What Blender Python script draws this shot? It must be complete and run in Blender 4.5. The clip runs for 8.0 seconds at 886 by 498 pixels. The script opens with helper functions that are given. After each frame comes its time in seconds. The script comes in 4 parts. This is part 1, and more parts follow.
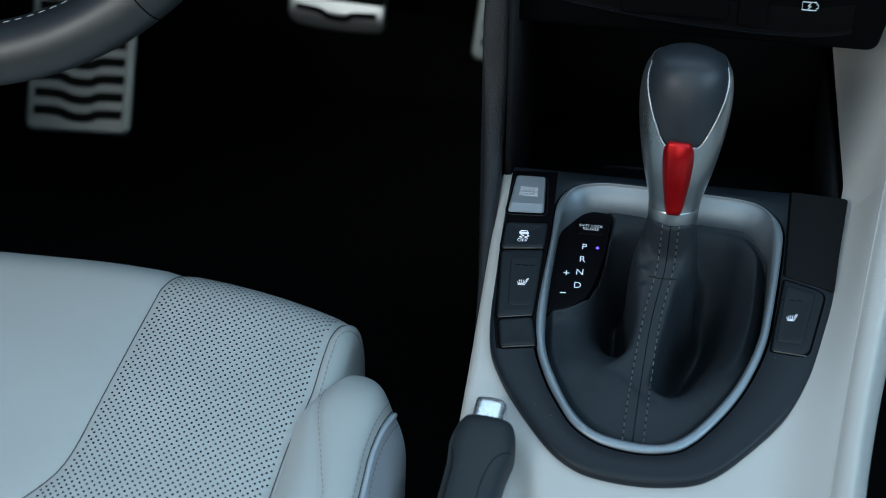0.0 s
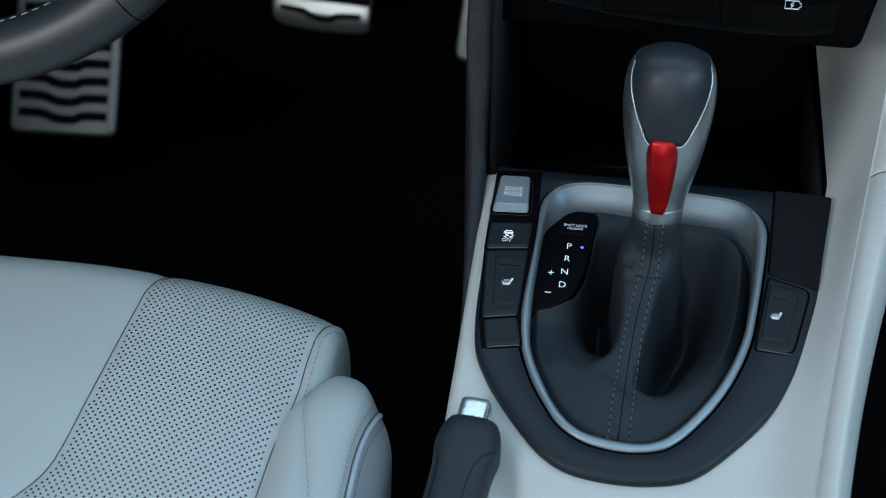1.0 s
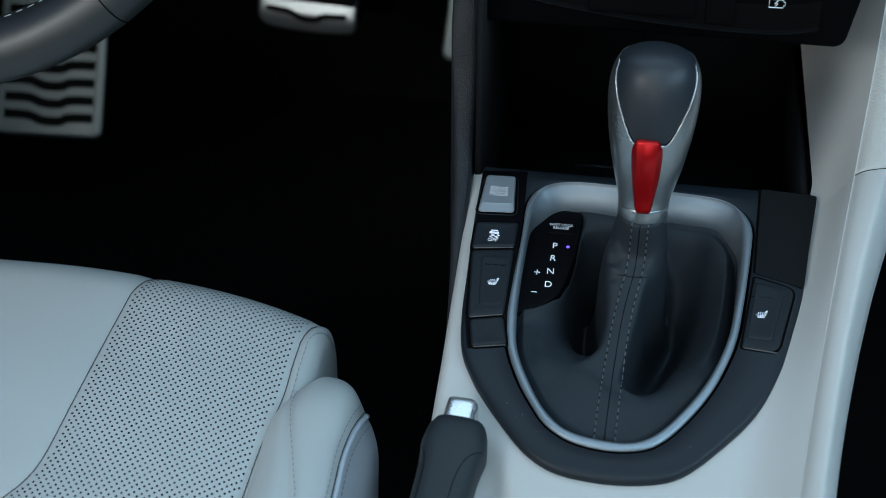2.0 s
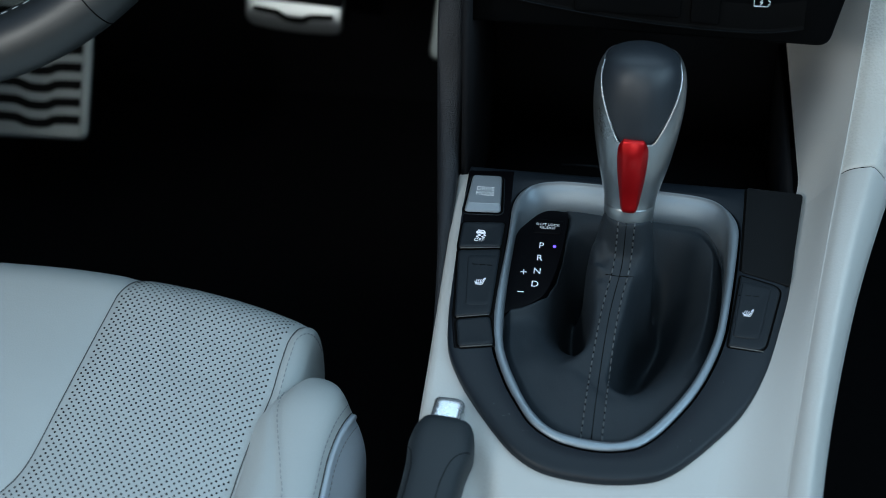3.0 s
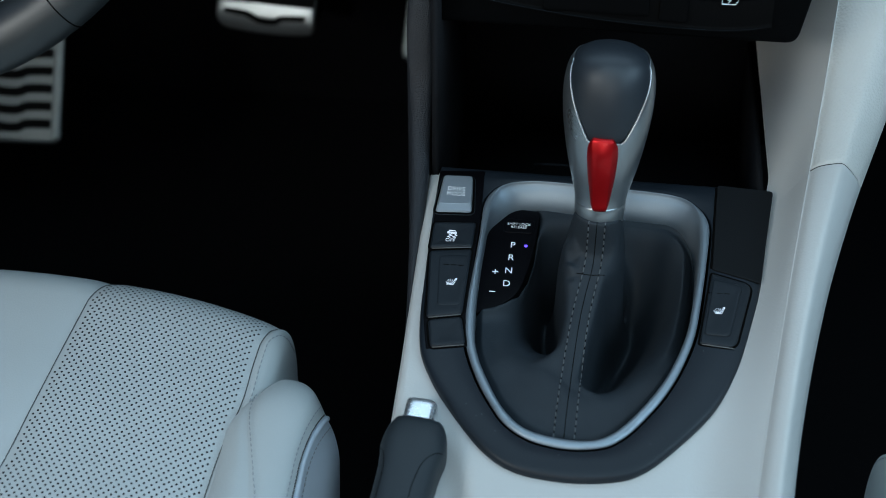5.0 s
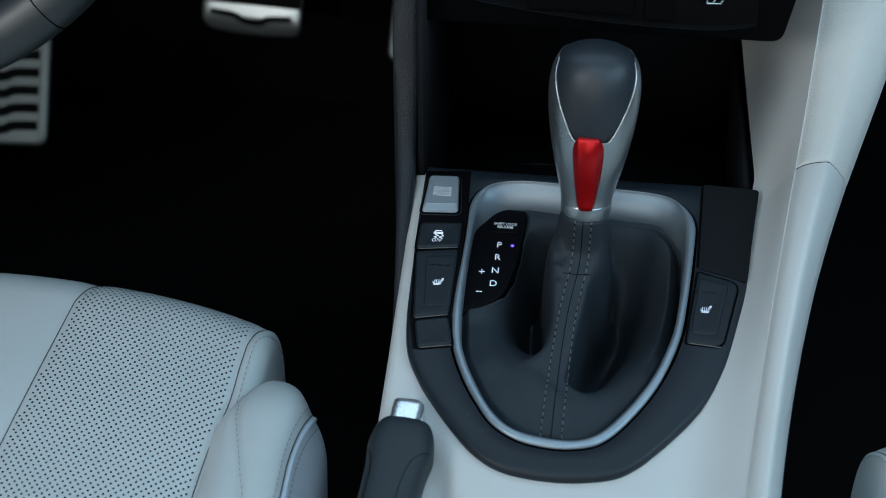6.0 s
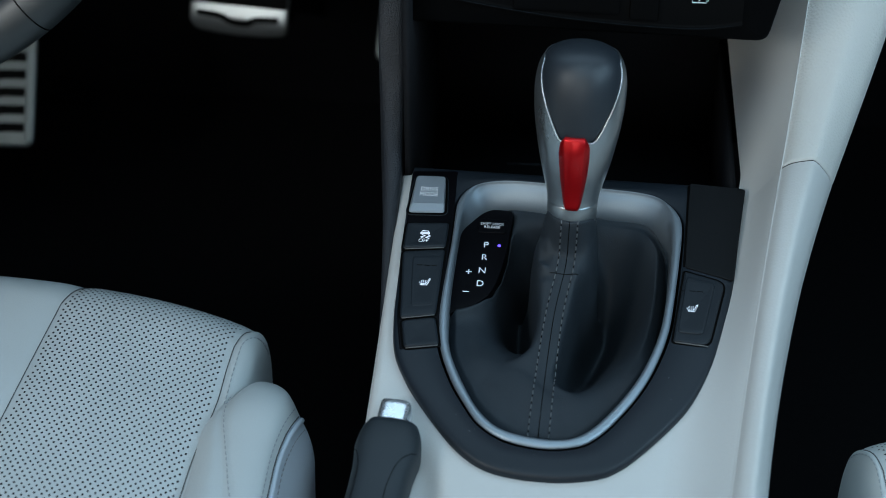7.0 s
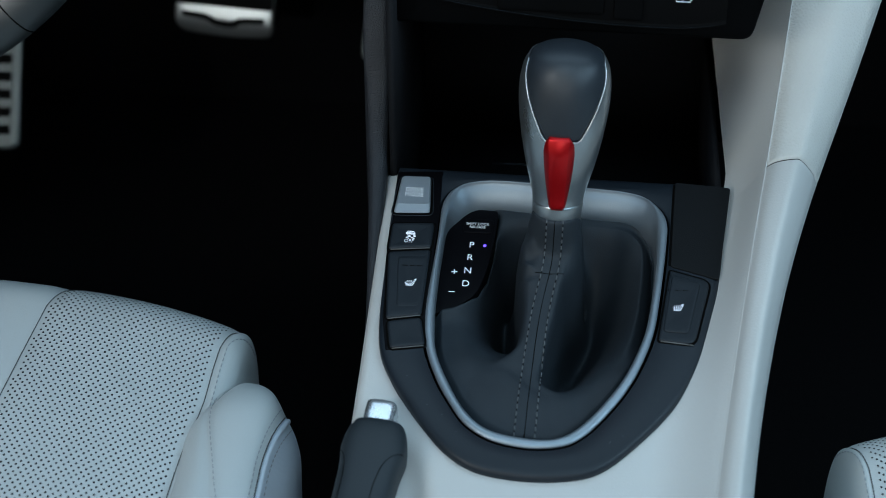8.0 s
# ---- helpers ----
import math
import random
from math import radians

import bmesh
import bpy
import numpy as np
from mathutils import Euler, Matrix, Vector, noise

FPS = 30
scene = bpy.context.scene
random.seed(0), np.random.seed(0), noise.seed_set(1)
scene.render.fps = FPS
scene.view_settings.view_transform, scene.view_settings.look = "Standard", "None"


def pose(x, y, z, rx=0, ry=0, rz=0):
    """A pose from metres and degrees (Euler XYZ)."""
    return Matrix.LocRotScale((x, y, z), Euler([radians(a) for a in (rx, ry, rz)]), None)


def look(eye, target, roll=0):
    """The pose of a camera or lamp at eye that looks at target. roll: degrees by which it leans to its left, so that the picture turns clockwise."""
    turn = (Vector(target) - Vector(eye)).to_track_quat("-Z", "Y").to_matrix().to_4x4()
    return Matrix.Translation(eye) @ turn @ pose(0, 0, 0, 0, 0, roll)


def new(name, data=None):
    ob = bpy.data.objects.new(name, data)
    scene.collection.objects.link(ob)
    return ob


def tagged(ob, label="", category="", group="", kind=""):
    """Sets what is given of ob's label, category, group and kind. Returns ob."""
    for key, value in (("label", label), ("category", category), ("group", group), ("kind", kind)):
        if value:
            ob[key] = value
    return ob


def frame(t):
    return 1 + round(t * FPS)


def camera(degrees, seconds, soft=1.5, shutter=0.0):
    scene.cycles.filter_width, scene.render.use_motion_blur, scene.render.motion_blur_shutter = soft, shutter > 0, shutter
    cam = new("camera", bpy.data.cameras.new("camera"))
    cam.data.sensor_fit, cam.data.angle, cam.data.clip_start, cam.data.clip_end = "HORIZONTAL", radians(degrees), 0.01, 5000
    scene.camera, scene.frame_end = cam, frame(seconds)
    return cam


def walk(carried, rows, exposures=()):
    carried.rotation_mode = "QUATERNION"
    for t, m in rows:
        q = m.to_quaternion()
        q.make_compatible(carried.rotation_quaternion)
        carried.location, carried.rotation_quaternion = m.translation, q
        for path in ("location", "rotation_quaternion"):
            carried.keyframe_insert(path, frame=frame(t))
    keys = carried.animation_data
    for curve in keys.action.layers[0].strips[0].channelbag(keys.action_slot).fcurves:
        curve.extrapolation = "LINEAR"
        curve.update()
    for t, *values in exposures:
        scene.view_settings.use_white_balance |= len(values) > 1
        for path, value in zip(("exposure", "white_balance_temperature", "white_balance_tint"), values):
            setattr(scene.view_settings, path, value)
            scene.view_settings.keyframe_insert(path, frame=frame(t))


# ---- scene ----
# car cabin: x to the passenger side, y to the bonnet, z up, floor at 0; x = 0 is the middle of the console
cam = camera(29.28, 8.0, soft=0.9)
EYE, TILT = 1.0042, -38.0
ROWS = [
    (0.0, -0.0158, -0.8123, 8.500),
    (0.5, -0.0147, -0.8121, 8.250),
    (1.0, -0.0136, -0.8118, 8.012),
    (1.5, -0.0126, -0.8116, 7.777),
    (3.0, -0.0097, -0.8110, 7.126),
    (3.5, -0.0087, -0.8108, 6.904),
    (4.0, -0.0077, -0.8105, 6.678),
    (4.5, -0.0066, -0.8103, 6.443),
    (6.0, -0.0037, -0.8098, 5.778),
    (6.5, -0.0027, -0.8096, 5.569),
    (7.0, -0.0018, -0.8094, 5.355),
    (7.5, -0.0008, -0.8092, 5.135),
    (8.0, 0.0003, -0.8090, 4.894),
]
walk(cam, [(t, pose(x, y, EYE, 90 + TILT, 0, yaw)) for t, x, y, yaw in ROWS])
cam.data.dof.use_dof = True
cam.data.dof.focus_distance = 0.97
cam.data.dof.aperture_fstop = 7.5

# ---- light ----
world = bpy.data.worlds.new("world")
scene.world = world
world.use_nodes = True
wn = world.node_tree
sky = wn.nodes.new("ShaderNodeTexSky")
sky.sky_type = "NISHITA"
sky.sun_disc = False
sky.sun_elevation = radians(40)
sky.sun_rotation = radians(200)
wn.links.new(sky.outputs[0], wn.nodes["Background"].inputs[0])
wn.nodes["Background"].inputs[1].default_value = 0.08
scene.view_settings.exposure = 0.12


def window_light(name, m, sx, sy, watts, colour):
    d = bpy.data.lights.new(name, "AREA")
    d.shape, d.size, d.size_y, d.energy, d.color = "RECTANGLE", sx, sy, watts, colour
    ob = new(name, d)
    ob.matrix_world = m
    return ob


window_light("windscreen_daylight", look((0, 0.22, 1.13), (0, -0.05, 0.35)), 1.15, 0.50, 2.4, (0.57, 0.82, 1.0))
window_light("driver_door_daylight", look((-1.15, -1.40, 1.35), (0, -0.12, 0.46)), 0.36, 0.36, 7.8, (0.90, 0.95, 0.93))
window_light("passenger_window_daylight", look((0.71, -0.45, 0.98), (0, -0.25, 0.40)), 0.9, 0.34, 4.0, (0.52, 0.80, 1.0))
window_light("glass_roof_daylight", pose(0, -0.62, 1.215), 0.74, 0.80, 2.85, (0.525, 0.82, 1.0))
window_light("rear_window_daylight", look((0, -1.80, 1.0), (0, -0.2, 0.45)), 1.1, 0.4, 3.8, (0.92, 0.95, 0.89))


# ---- materials ----
def mat(name, colour, rough=0.5, metal=0.0, grain=0.0, grain_size=0.001, mottle=0.06, mottle_size=0.03, rough_var=0.05, coat=0.0, spec=0.5, weave=False):
    """Principled surface: two scales of colour and gloss variation, and a fine relief."""
    m = bpy.data.materials.new(name)
    m.use_nodes = True
    n, l = m.node_tree.nodes, m.node_tree.links
    b = n["Principled BSDF"]
    b.inputs["Metallic"].default_value = metal
    b.inputs["Specular IOR Level"].default_value = spec
    b.inputs["Coat Weight"].default_value = coat
    tc = n.new("ShaderNodeTexCoord")
    big = n.new("ShaderNodeTexNoise")
    big.inputs["Scale"].default_value = 1 / mottle_size
    big.inputs["Detail"].default_value = 5
    fine = n.new("ShaderNodeTexNoise")
    fine.inputs["Scale"].default_value = 1 / max(grain_size, 0.0004)
    fine.inputs["Detail"].default_value = 2
    add = n.new("ShaderNodeMath")
    add.operation = "MULTIPLY_ADD"
    add.inputs[1].default_value = 0.35
    l.new(tc.outputs["Object"], big.inputs["Vector"])
    l.new(tc.outputs["Object"], fine.inputs["Vector"])
    l.new(fine.outputs[0], add.inputs[0])
    l.new(big.outputs[0], add.inputs[2])
    ramp = n.new("ShaderNodeMix")
    ramp.data_type = "RGBA"
    lo = [max(0.0, c * (1 - mottle)) for c in colour]
    hi = [min(1.0, c * (1 + mottle)) for c in colour]
    ramp.inputs[6].default_value, ramp.inputs[7].default_value = (*lo, 1), (*hi, 1)
    l.new(add.outputs[0], ramp.inputs[0])
    l.new(ramp.outputs[2], b.inputs["Base Color"])
    rr = n.new("ShaderNodeMapRange")
    rr.inputs[3].default_value, rr.inputs[4].default_value = max(0.02, rough - rough_var), min(1, rough + rough_var)
    l.new(big.outputs[0], rr.inputs[0])
    l.new(rr.outputs[0], b.inputs["Roughness"])
    if grain:
        tex = n.new("ShaderNodeTexWave" if weave else "ShaderNodeTexVoronoi")
        tex.inputs["Scale"].default_value = (0.3 if weave else 1.0) / grain_size
        if weave:
            tex.bands_direction = "Z"
        l.new(tc.outputs["Object"], tex.inputs["Vector"])
        bump = n.new("ShaderNodeBump")
        bump.inputs["Strength"].default_value = grain
        bump.inputs["Distance"].default_value = grain_size * 0.4
        l.new(tex.outputs["Distance" if not weave else 1], bump.inputs["Height"])
        l.new(bump.outputs[0], b.inputs["Normal"])
    return m


def glow(name, colour, power):
    m = bpy.data.materials.new(name)
    m.use_nodes = True
    b = m.node_tree.nodes["Principled BSDF"]
    b.inputs["Base Color"].default_value = (*colour, 1)
    b.inputs["Emission Color"].default_value = (*colour, 1)
    b.inputs["Emission Strength"].default_value = power
    return m


LEATHER = mat("pale_grey_leather", (0.50, 0.53, 0.53), 0.48, grain=0.13, grain_size=0.0011, mottle=0.05, mottle_size=0.05)
LEATHER_SIDE = mat("pale_grey_ribbed_cloth", (0.52, 0.59, 0.66), 0.7, grain=0.35, grain_size=0.0010, weave=True)
THREAD = mat("grey_thread", (0.34, 0.37, 0.39), 0.75)
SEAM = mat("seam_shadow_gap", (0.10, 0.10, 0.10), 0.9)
HOLE = mat("perforation_black", (0.012, 0.012, 0.014), 0.95)
WHITE = mat("pale_grey_plastic", (0.51, 0.51, 0.495), 0.45, grain=0.12, grain_size=0.0012, mottle=0.03, mottle_size=0.06)
PADDED = mat("pale_grey_padding", (0.53, 0.525, 0.495), 0.5, grain=0.40, grain_size=0.0016, mottle=0.03, mottle_size=0.06)
GRAINED = mat("black_grained_plastic", (0.0200, 0.0225, 0.0270), 0.48, grain=0.9, grain_size=0.0008, mottle=0.15, mottle_size=0.02, spec=0.36)
SATIN = mat("satin_charcoal_plastic", (0.0090, 0.0135, 0.0190), 0.44, grain=0.1, grain_size=0.0007, mottle=0.1, mottle_size=0.03, spec=0.34)
BUTTON = mat("soft_black_button", (0.0090, 0.0130, 0.0175), 0.50, grain=0.1, grain_size=0.0007, mottle=0.1, spec=0.30)
GLOSS = mat("gloss_black_plastic", (0.002, 0.002, 0.003), 0.45, mottle=0.1, rough_var=0.03, spec=0.08)
COVER = mat("matt_black_cover", (0.006, 0.007, 0.008), 0.65, grain=0.2, grain_size=0.0008, mottle=0.1, spec=0.15)
STACK = mat("deep_black_plastic", (0.0012, 0.0013, 0.0015), 0.55, grain=0.1, grain_size=0.0010, mottle=0.1, spec=0.05)
GAP = mat("black_gap", (0.002, 0.002, 0.002), 0.8, spec=0.05)
# lighter grey that paints the highlight on the buttons' lower edges
EDGE_GLINT = mat("grey_edge_highlight", (0.10, 0.10, 0.098), 0.5)
PALE_DUST = mat("pale_dust", (0.35, 0.36, 0.37), 0.9)
RING = mat("satin_grey_metal_paint", (0.275, 0.325, 0.365), 0.43, metal=0.7, mottle=0.04, grain=0.05, grain_size=0.0006)
SILVER = mat("satin_silver_paint", (0.36, 0.395, 0.41), 0.28, metal=0.88, mottle=0.03, rough_var=0.03)
CHROME = mat("bright_chrome", (0.68, 0.70, 0.72), 0.34, metal=1.0, mottle=0.02, rough_var=0.04)
SATIN_CHROME = mat("satin_chrome", (0.86, 0.89, 0.92), 0.28, metal=0.9, mottle=0.02)
MODE = mat("matt_silver_button", (0.26, 0.30, 0.335), 0.5, metal=0.4, mottle=0.03)
KNOB = mat("black_leather_cap", (0.014, 0.019, 0.025), 0.44, grain=0.08, grain_size=0.0008, mottle=0.1, spec=0.55)
RED = mat("metallic_red_paint", (0.50, 0.004, 0.007), 0.34, metal=0.65, mottle=0.05, coat=0.1)
BOOT = mat("black_boot_leather", (0.0195, 0.0255, 0.0315), 0.56, grain=0.22, grain_size=0.0008, mottle=0.2, mottle_size=0.02, spec=0.24)
DARK_THREAD = mat("grey_thread", (0.085, 0.092, 0.10), 0.55)
RUBBER = mat("handbrake_black_rubber", (0.017, 0.023, 0.028), 0.52, grain=0.15, grain_size=0.0008, mottle=0.15, spec=0.40)
CARPET = mat("black_carpet", (0.0065, 0.0065, 0.0075), 0.95, grain=0.8, grain_size=0.003, mottle=0.3, mottle_size=0.01, spec=0.1)
DARK = mat("black_interior_plastic", (0.0080, 0.0085, 0.0098), 0.7, grain=0.3, grain_size=0.0015, mottle=0.15, spec=0.08)
PEDAL = mat("brushed_aluminium", (0.25, 0.285, 0.28), 0.45, metal=0.6, mottle=0.06, mottle_size=0.01)
ALLOY_EDGE = mat("pale_aluminium_edge", (0.36, 0.41, 0.40), 0.50, metal=0.3, mottle=0.06, mottle_size=0.01)
BRIGHT = mat("polished_aluminium", (0.58, 0.62, 0.62), 0.38, metal=0.85, mottle=0.05, mottle_size=0.01)
PAD = mat("pedal_black_rubber", (0.004, 0.004, 0.004), 0.8, spec=0.15)
WHEEL = mat("steering_wheel_leather", (0.011, 0.014, 0.015), 0.46, grain=0.05, grain_size=0.0010, mottle=0.1, spec=0.95)
HEADLINER = mat("grey_headliner", (0.45, 0.45, 0.44), 0.9, grain=0.3, grain_size=0.002)
INK = glow("backlit_white_marking", (0.80, 0.88, 1.0), 0.33)
PRINT = mat("white_print", (0.90, 0.93, 0.95), 0.6, mottle=0.02)
LED = glow("violet_lamp", (0.13, 0.07, 1.0), 1.8)


# ---- mesh helpers ----
def part(name, bm, material, parent=None, label="", smooth=True):
    me = bpy.data.meshes.new(name)
    bm.normal_update()
    bm.to_mesh(me)
    bm.free()
    if smooth:
        me.shade_smooth()
    me.materials.append(material)
    ob = new(name, me)
    if parent:
        ob.parent = parent
    if label:
        tagged(ob, label)
    return ob


def thing(name, m, label, category, group="", kind=""):
    ob = new(name)
    ob.empty_display_size = 0.02
    ob.matrix_world = m
    return tagged(ob, label, category, group, kind)


def spline(points, n, closed=False):
    """n points on a smooth curve through the given ones, evenly spaced."""
    p = [Vector(q) for q in points]
    k = len(p)
    out = []
    for i in range(k if closed else k - 1):
        if closed:
            a, b, c, d = p[i - 1], p[i], p[(i + 1) % k], p[(i + 2) % k]
        else:
            a, b, c, d = p[max(i - 1, 0)], p[i], p[i + 1], p[min(i + 2, k - 1)]
        for j in range(16):
            t = j / 16
            out.append(0.5 * (2 * b + (c - a) * t + (2 * a - 5 * b + 4 * c - d) * t * t + (3 * b - a - 3 * c + d) * t ** 3))
    out.append(p[0].copy() if closed else p[-1].copy())
    acc = [0.0]
    for a, b in zip(out, out[1:]):
        acc.append(acc[-1] + (b - a).length)
    res, j = [], 0
    for i in range(n):
        s = acc[-1] * i / (n if closed else n - 1)
        while j < len(acc) - 2 and acc[j + 1] < s:
            j += 1
        f = (s - acc[j]) / max(1e-9, acc[j + 1] - acc[j])
        res.append(out[j].lerp(out[j + 1], min(1, f)))
    return res


def grid(rows, close_u=False, close_v=False, flip=False):
    """A bmesh sheet from rows of points."""
    bm = bmesh.new()
    vs = [[bm.verts.new(p) for p in r] for r in rows]
    nu, nv = len(vs), len(vs[0])
    for i in range(nu if close_u else nu - 1):
        for j in range(nv if close_v else nv - 1):
            q = [vs[i][j], vs[(i + 1) % nu][j], vs[(i + 1) % nu][(j + 1) % nv], vs[i][(j + 1) % nv]]
            bm.faces.new(q[::-1] if flip else q)
    return bm


def tube(points, radius, sides=8, flat=1.0, up=(0, 0, 1), cap=True):
    """A tube along points; radius is a number or one for each point; flat squeezes it along up."""
    pts = [Vector(p) for p in points]
    rows = []
    for i, p in enumerate(pts):
        d = (pts[min(i + 1, len(pts) - 1)] - pts[max(i - 1, 0)]).normalized()
        s = d.cross(Vector(up))
        s = s.normalized() if s.length > 1e-6 else d.orthogonal().normalized()
        u = s.cross(d)
        r = radius[i] if isinstance(radius, (list, tuple)) else radius
        rows.append([p + s * (r * math.cos(a)) + u * (r * flat * math.sin(a)) for a in [2 * math.pi * k / sides for k in range(sides)]])
    bm = grid(rows, close_v=True)
    if cap:
        bm.verts.ensure_lookup_table()
        n = len(rows)
        bm.faces.new([bm.verts[k] for k in range(sides)])
        bm.faces.new([bm.verts[(n - 1) * sides + k] for k in range(sides)][::-1])
    bmesh.ops.recalc_face_normals(bm, faces=bm.faces)
    return bm


def stitches(points, length, gap, radius, lift=(0, 0, 0)):
    """Short threads along a curve, each a small spindle."""
    pts = [Vector(p) + Vector(lift) for p in points]
    total = sum((b - a).length for a, b in zip(pts, pts[1:]))
    n = max(2, int(total / (length + gap)))
    line = spline(pts, n * 6 + 1)
    bm = bmesh.new()
    for k in range(n):
        a, b = line[k * 6], line[k * 6 + 4]
        d = (b - a).normalized()
        s = d.orthogonal().normalized()
        u = s.cross(d)
        ring = []
        for f, r in ((0.0, 0.45), (0.25, 1.0), (0.75, 1.0), (1.0, 0.45)):
            c = a.lerp(b, f)
            ring.append([bm.verts.new(c + (s * math.cos(q) + u * math.sin(q)) * radius * r) for q in [math.pi * 2 * i / 5 for i in range(5)]])
        for r0, r1 in zip(ring, ring[1:]):
            for i in range(5):
                bm.faces.new((r0[i], r0[(i + 1) % 5], r1[(i + 1) % 5], r1[i]))
    return bm


def rounded(corners, radius, steps=5):
    """A polygon in the plane with its corners rounded."""
    c = [Vector((x, y)) for x, y in corners]
    out = []
    for i, b in enumerate(c):
        a, d = c[i - 1], c[(i + 1) % len(c)]
        r = radius[i] if isinstance(radius, (list, tuple)) else radius
        p, q = b + (a - b).normalized() * r, b + (d - b).normalized() * r
        for k in range(steps + 1):
            t = k / steps
            out.append(p * (1 - t) ** 2 + b * 2 * t * (1 - t) + q * t * t)
    return out


def offset(poly, d):
    """A polygon moved inwards by d (outwards: minus); the polygon runs counter-clockwise."""
    out = []
    for i, b in enumerate(poly):
        a, c = poly[i - 1], poly[(i + 1) % len(poly)]
        t = (c - a)
        t = t.normalized() if t.length > 1e-9 else Vector((1, 0))
        out.append(b + Vector((-t.y, t.x)) * d)
    return out


def ccw(poly):
    area = sum(a.x * b.y - b.x * a.y for a, b in zip(poly, poly[1:] + poly[:1]))
    return poly if area > 0 else poly[::-1]


def slab(poly, low, high, bevel, dish=0.0):
    """A plate of the polygon's shape with a rounded upper rim; dish hollows its top."""
    poly = ccw(list(poly))
    levels = [(0.0, low), (0.0, high - bevel)]
    levels += [(bevel * (1 - math.cos(a)), high - bevel + bevel * math.sin(a)) for a in (0.5, 1.0, math.pi / 2)]
    rows = [[(q.x, q.y, z) for q in offset(poly, d)] for d, z in levels]
    bm = grid(rows, close_v=True)
    bm.verts.ensure_lookup_table()
    n = len(poly)
    rim = [bm.verts[(len(rows) - 1) * n + k] for k in range(n)]
    foot = [bm.verts[k] for k in range(n)]
    mid = sum((v.co for v in rim), Vector()) / n
    last = rim
    for f in (0.15, 0.35, 0.65):
        inner = [bm.verts.new(Vector(v.co).lerp(mid, f) - Vector((0, 0, dish * math.sin(f * math.pi / 2)))) for v in rim]
        for k in range(n):
            bm.faces.new((last[k], last[(k + 1) % n], inner[(k + 1) % n], inner[k]))
        last = inner
    tip = bm.verts.new(mid - Vector((0, 0, dish)))
    for k in range(n):
        bm.faces.new((last[k], last[(k + 1) % n], tip))
    bm.faces.new(foot[::-1])
    bmesh.ops.recalc_face_normals(bm, faces=bm.faces)
    return bm


def box(x0, x1, y0, y1, z0, z1, bevel=0.0, segments=3):
    bm = bmesh.new()
    bmesh.ops.create_cube(bm, size=1.0)
    for v in bm.verts:
        v.co = Vector(((x0 + x1) / 2 + v.co.x * (x1 - x0), (y0 + y1) / 2 + v.co.y * (y1 - y0), (z0 + z1) / 2 + v.co.z * (z1 - z0)))
    if bevel:
        bmesh.ops.bevel(bm, geom=bm.edges[:], offset=bevel, segments=segments, profile=0.5, affect="EDGES")
    return bm


def lettering(name, text, size, m, material, parent, thick=0.0001, squeeze=1.0, spacing=1.0, thin=0.0):
    """Raised words as a mesh, centred at the pose m."""
    cu = bpy.data.curves.new(name, "FONT")
    cu.body, cu.size, cu.extrude, cu.align_x, cu.align_y, cu.space_character, cu.space_line = text, size, thick, "CENTER", "CENTER", spacing, 0.95
    cu.offset = -thin * size
    tmp = bpy.data.objects.new(name, cu)
    scene.collection.objects.link(tmp)
    me = bpy.data.meshes.new_from_object(tmp.evaluated_get(bpy.context.evaluated_depsgraph_get()))
    bpy.data.objects.remove(tmp)
    me.transform(Matrix(m) @ Matrix.Diagonal((squeeze, 1, 1, 1)))
    me.materials.clear()
    me.materials.append(material)
    ob = new(name, me)
    ob.parent = parent
    return ob


def strokes(lines, width, z0, z1):
    """Flat pen strokes: each line a ribbon along plane points."""
    bm = bmesh.new()
    for ln in lines:
        p = [Vector((x, y)) for x, y in ln]
        rows = []
        for i, q in enumerate(p):
            d = (p[min(i + 1, len(p) - 1)] - p[max(i - 1, 0)]).normalized()
            n = Vector((-d.y, d.x)) * width / 2
            rows.append([bm.verts.new((*c, z)) for c, z in ((q + n, z0), (q + n, z1), (q - n, z1), (q - n, z0))])
        for a, b in zip(rows, rows[1:]):
            for k in range(3):
                bm.faces.new((a[k], a[k + 1], b[k + 1], b[k]))
        bm.faces.new(rows[0])
        bm.faces.new(rows[-1][::-1])
    bmesh.ops.recalc_face_normals(bm, faces=bm.faces)
    return bm


def smooth01(t):
    t = min(1.0, max(0.0, t))
    return t * t * (3 - 2 * t)


def radial(curve, centre, angles):
    """Where rays from the centre meet a closed curve, angle by angle."""
    pts = [(q.x - centre[0], q.y - centre[1]) for q in curve]
    out = []
    for a in angles:
        c, s = math.cos(a), math.sin(a)
        best = 0.0
        for (x0, y0), (x1, y1) in zip(pts, pts[1:] + pts[:1]):
            ex, ey = x1 - x0, y1 - y0
            det = ex * s - ey * c
            if abs(det) < 1e-12:
                continue
            k = (c * y0 - s * x0) / det
            r = (ex * y0 - ey * x0) / det
            if -1e-9 <= k <= 1 + 1e-9 and r > best:
                best = r
        out.append(best)
    return out


# ---- cabin shell ----
def shell(name, bm, material, label, category):
    return tagged(part(name, bm, material, smooth=False), label, category, kind="structure")


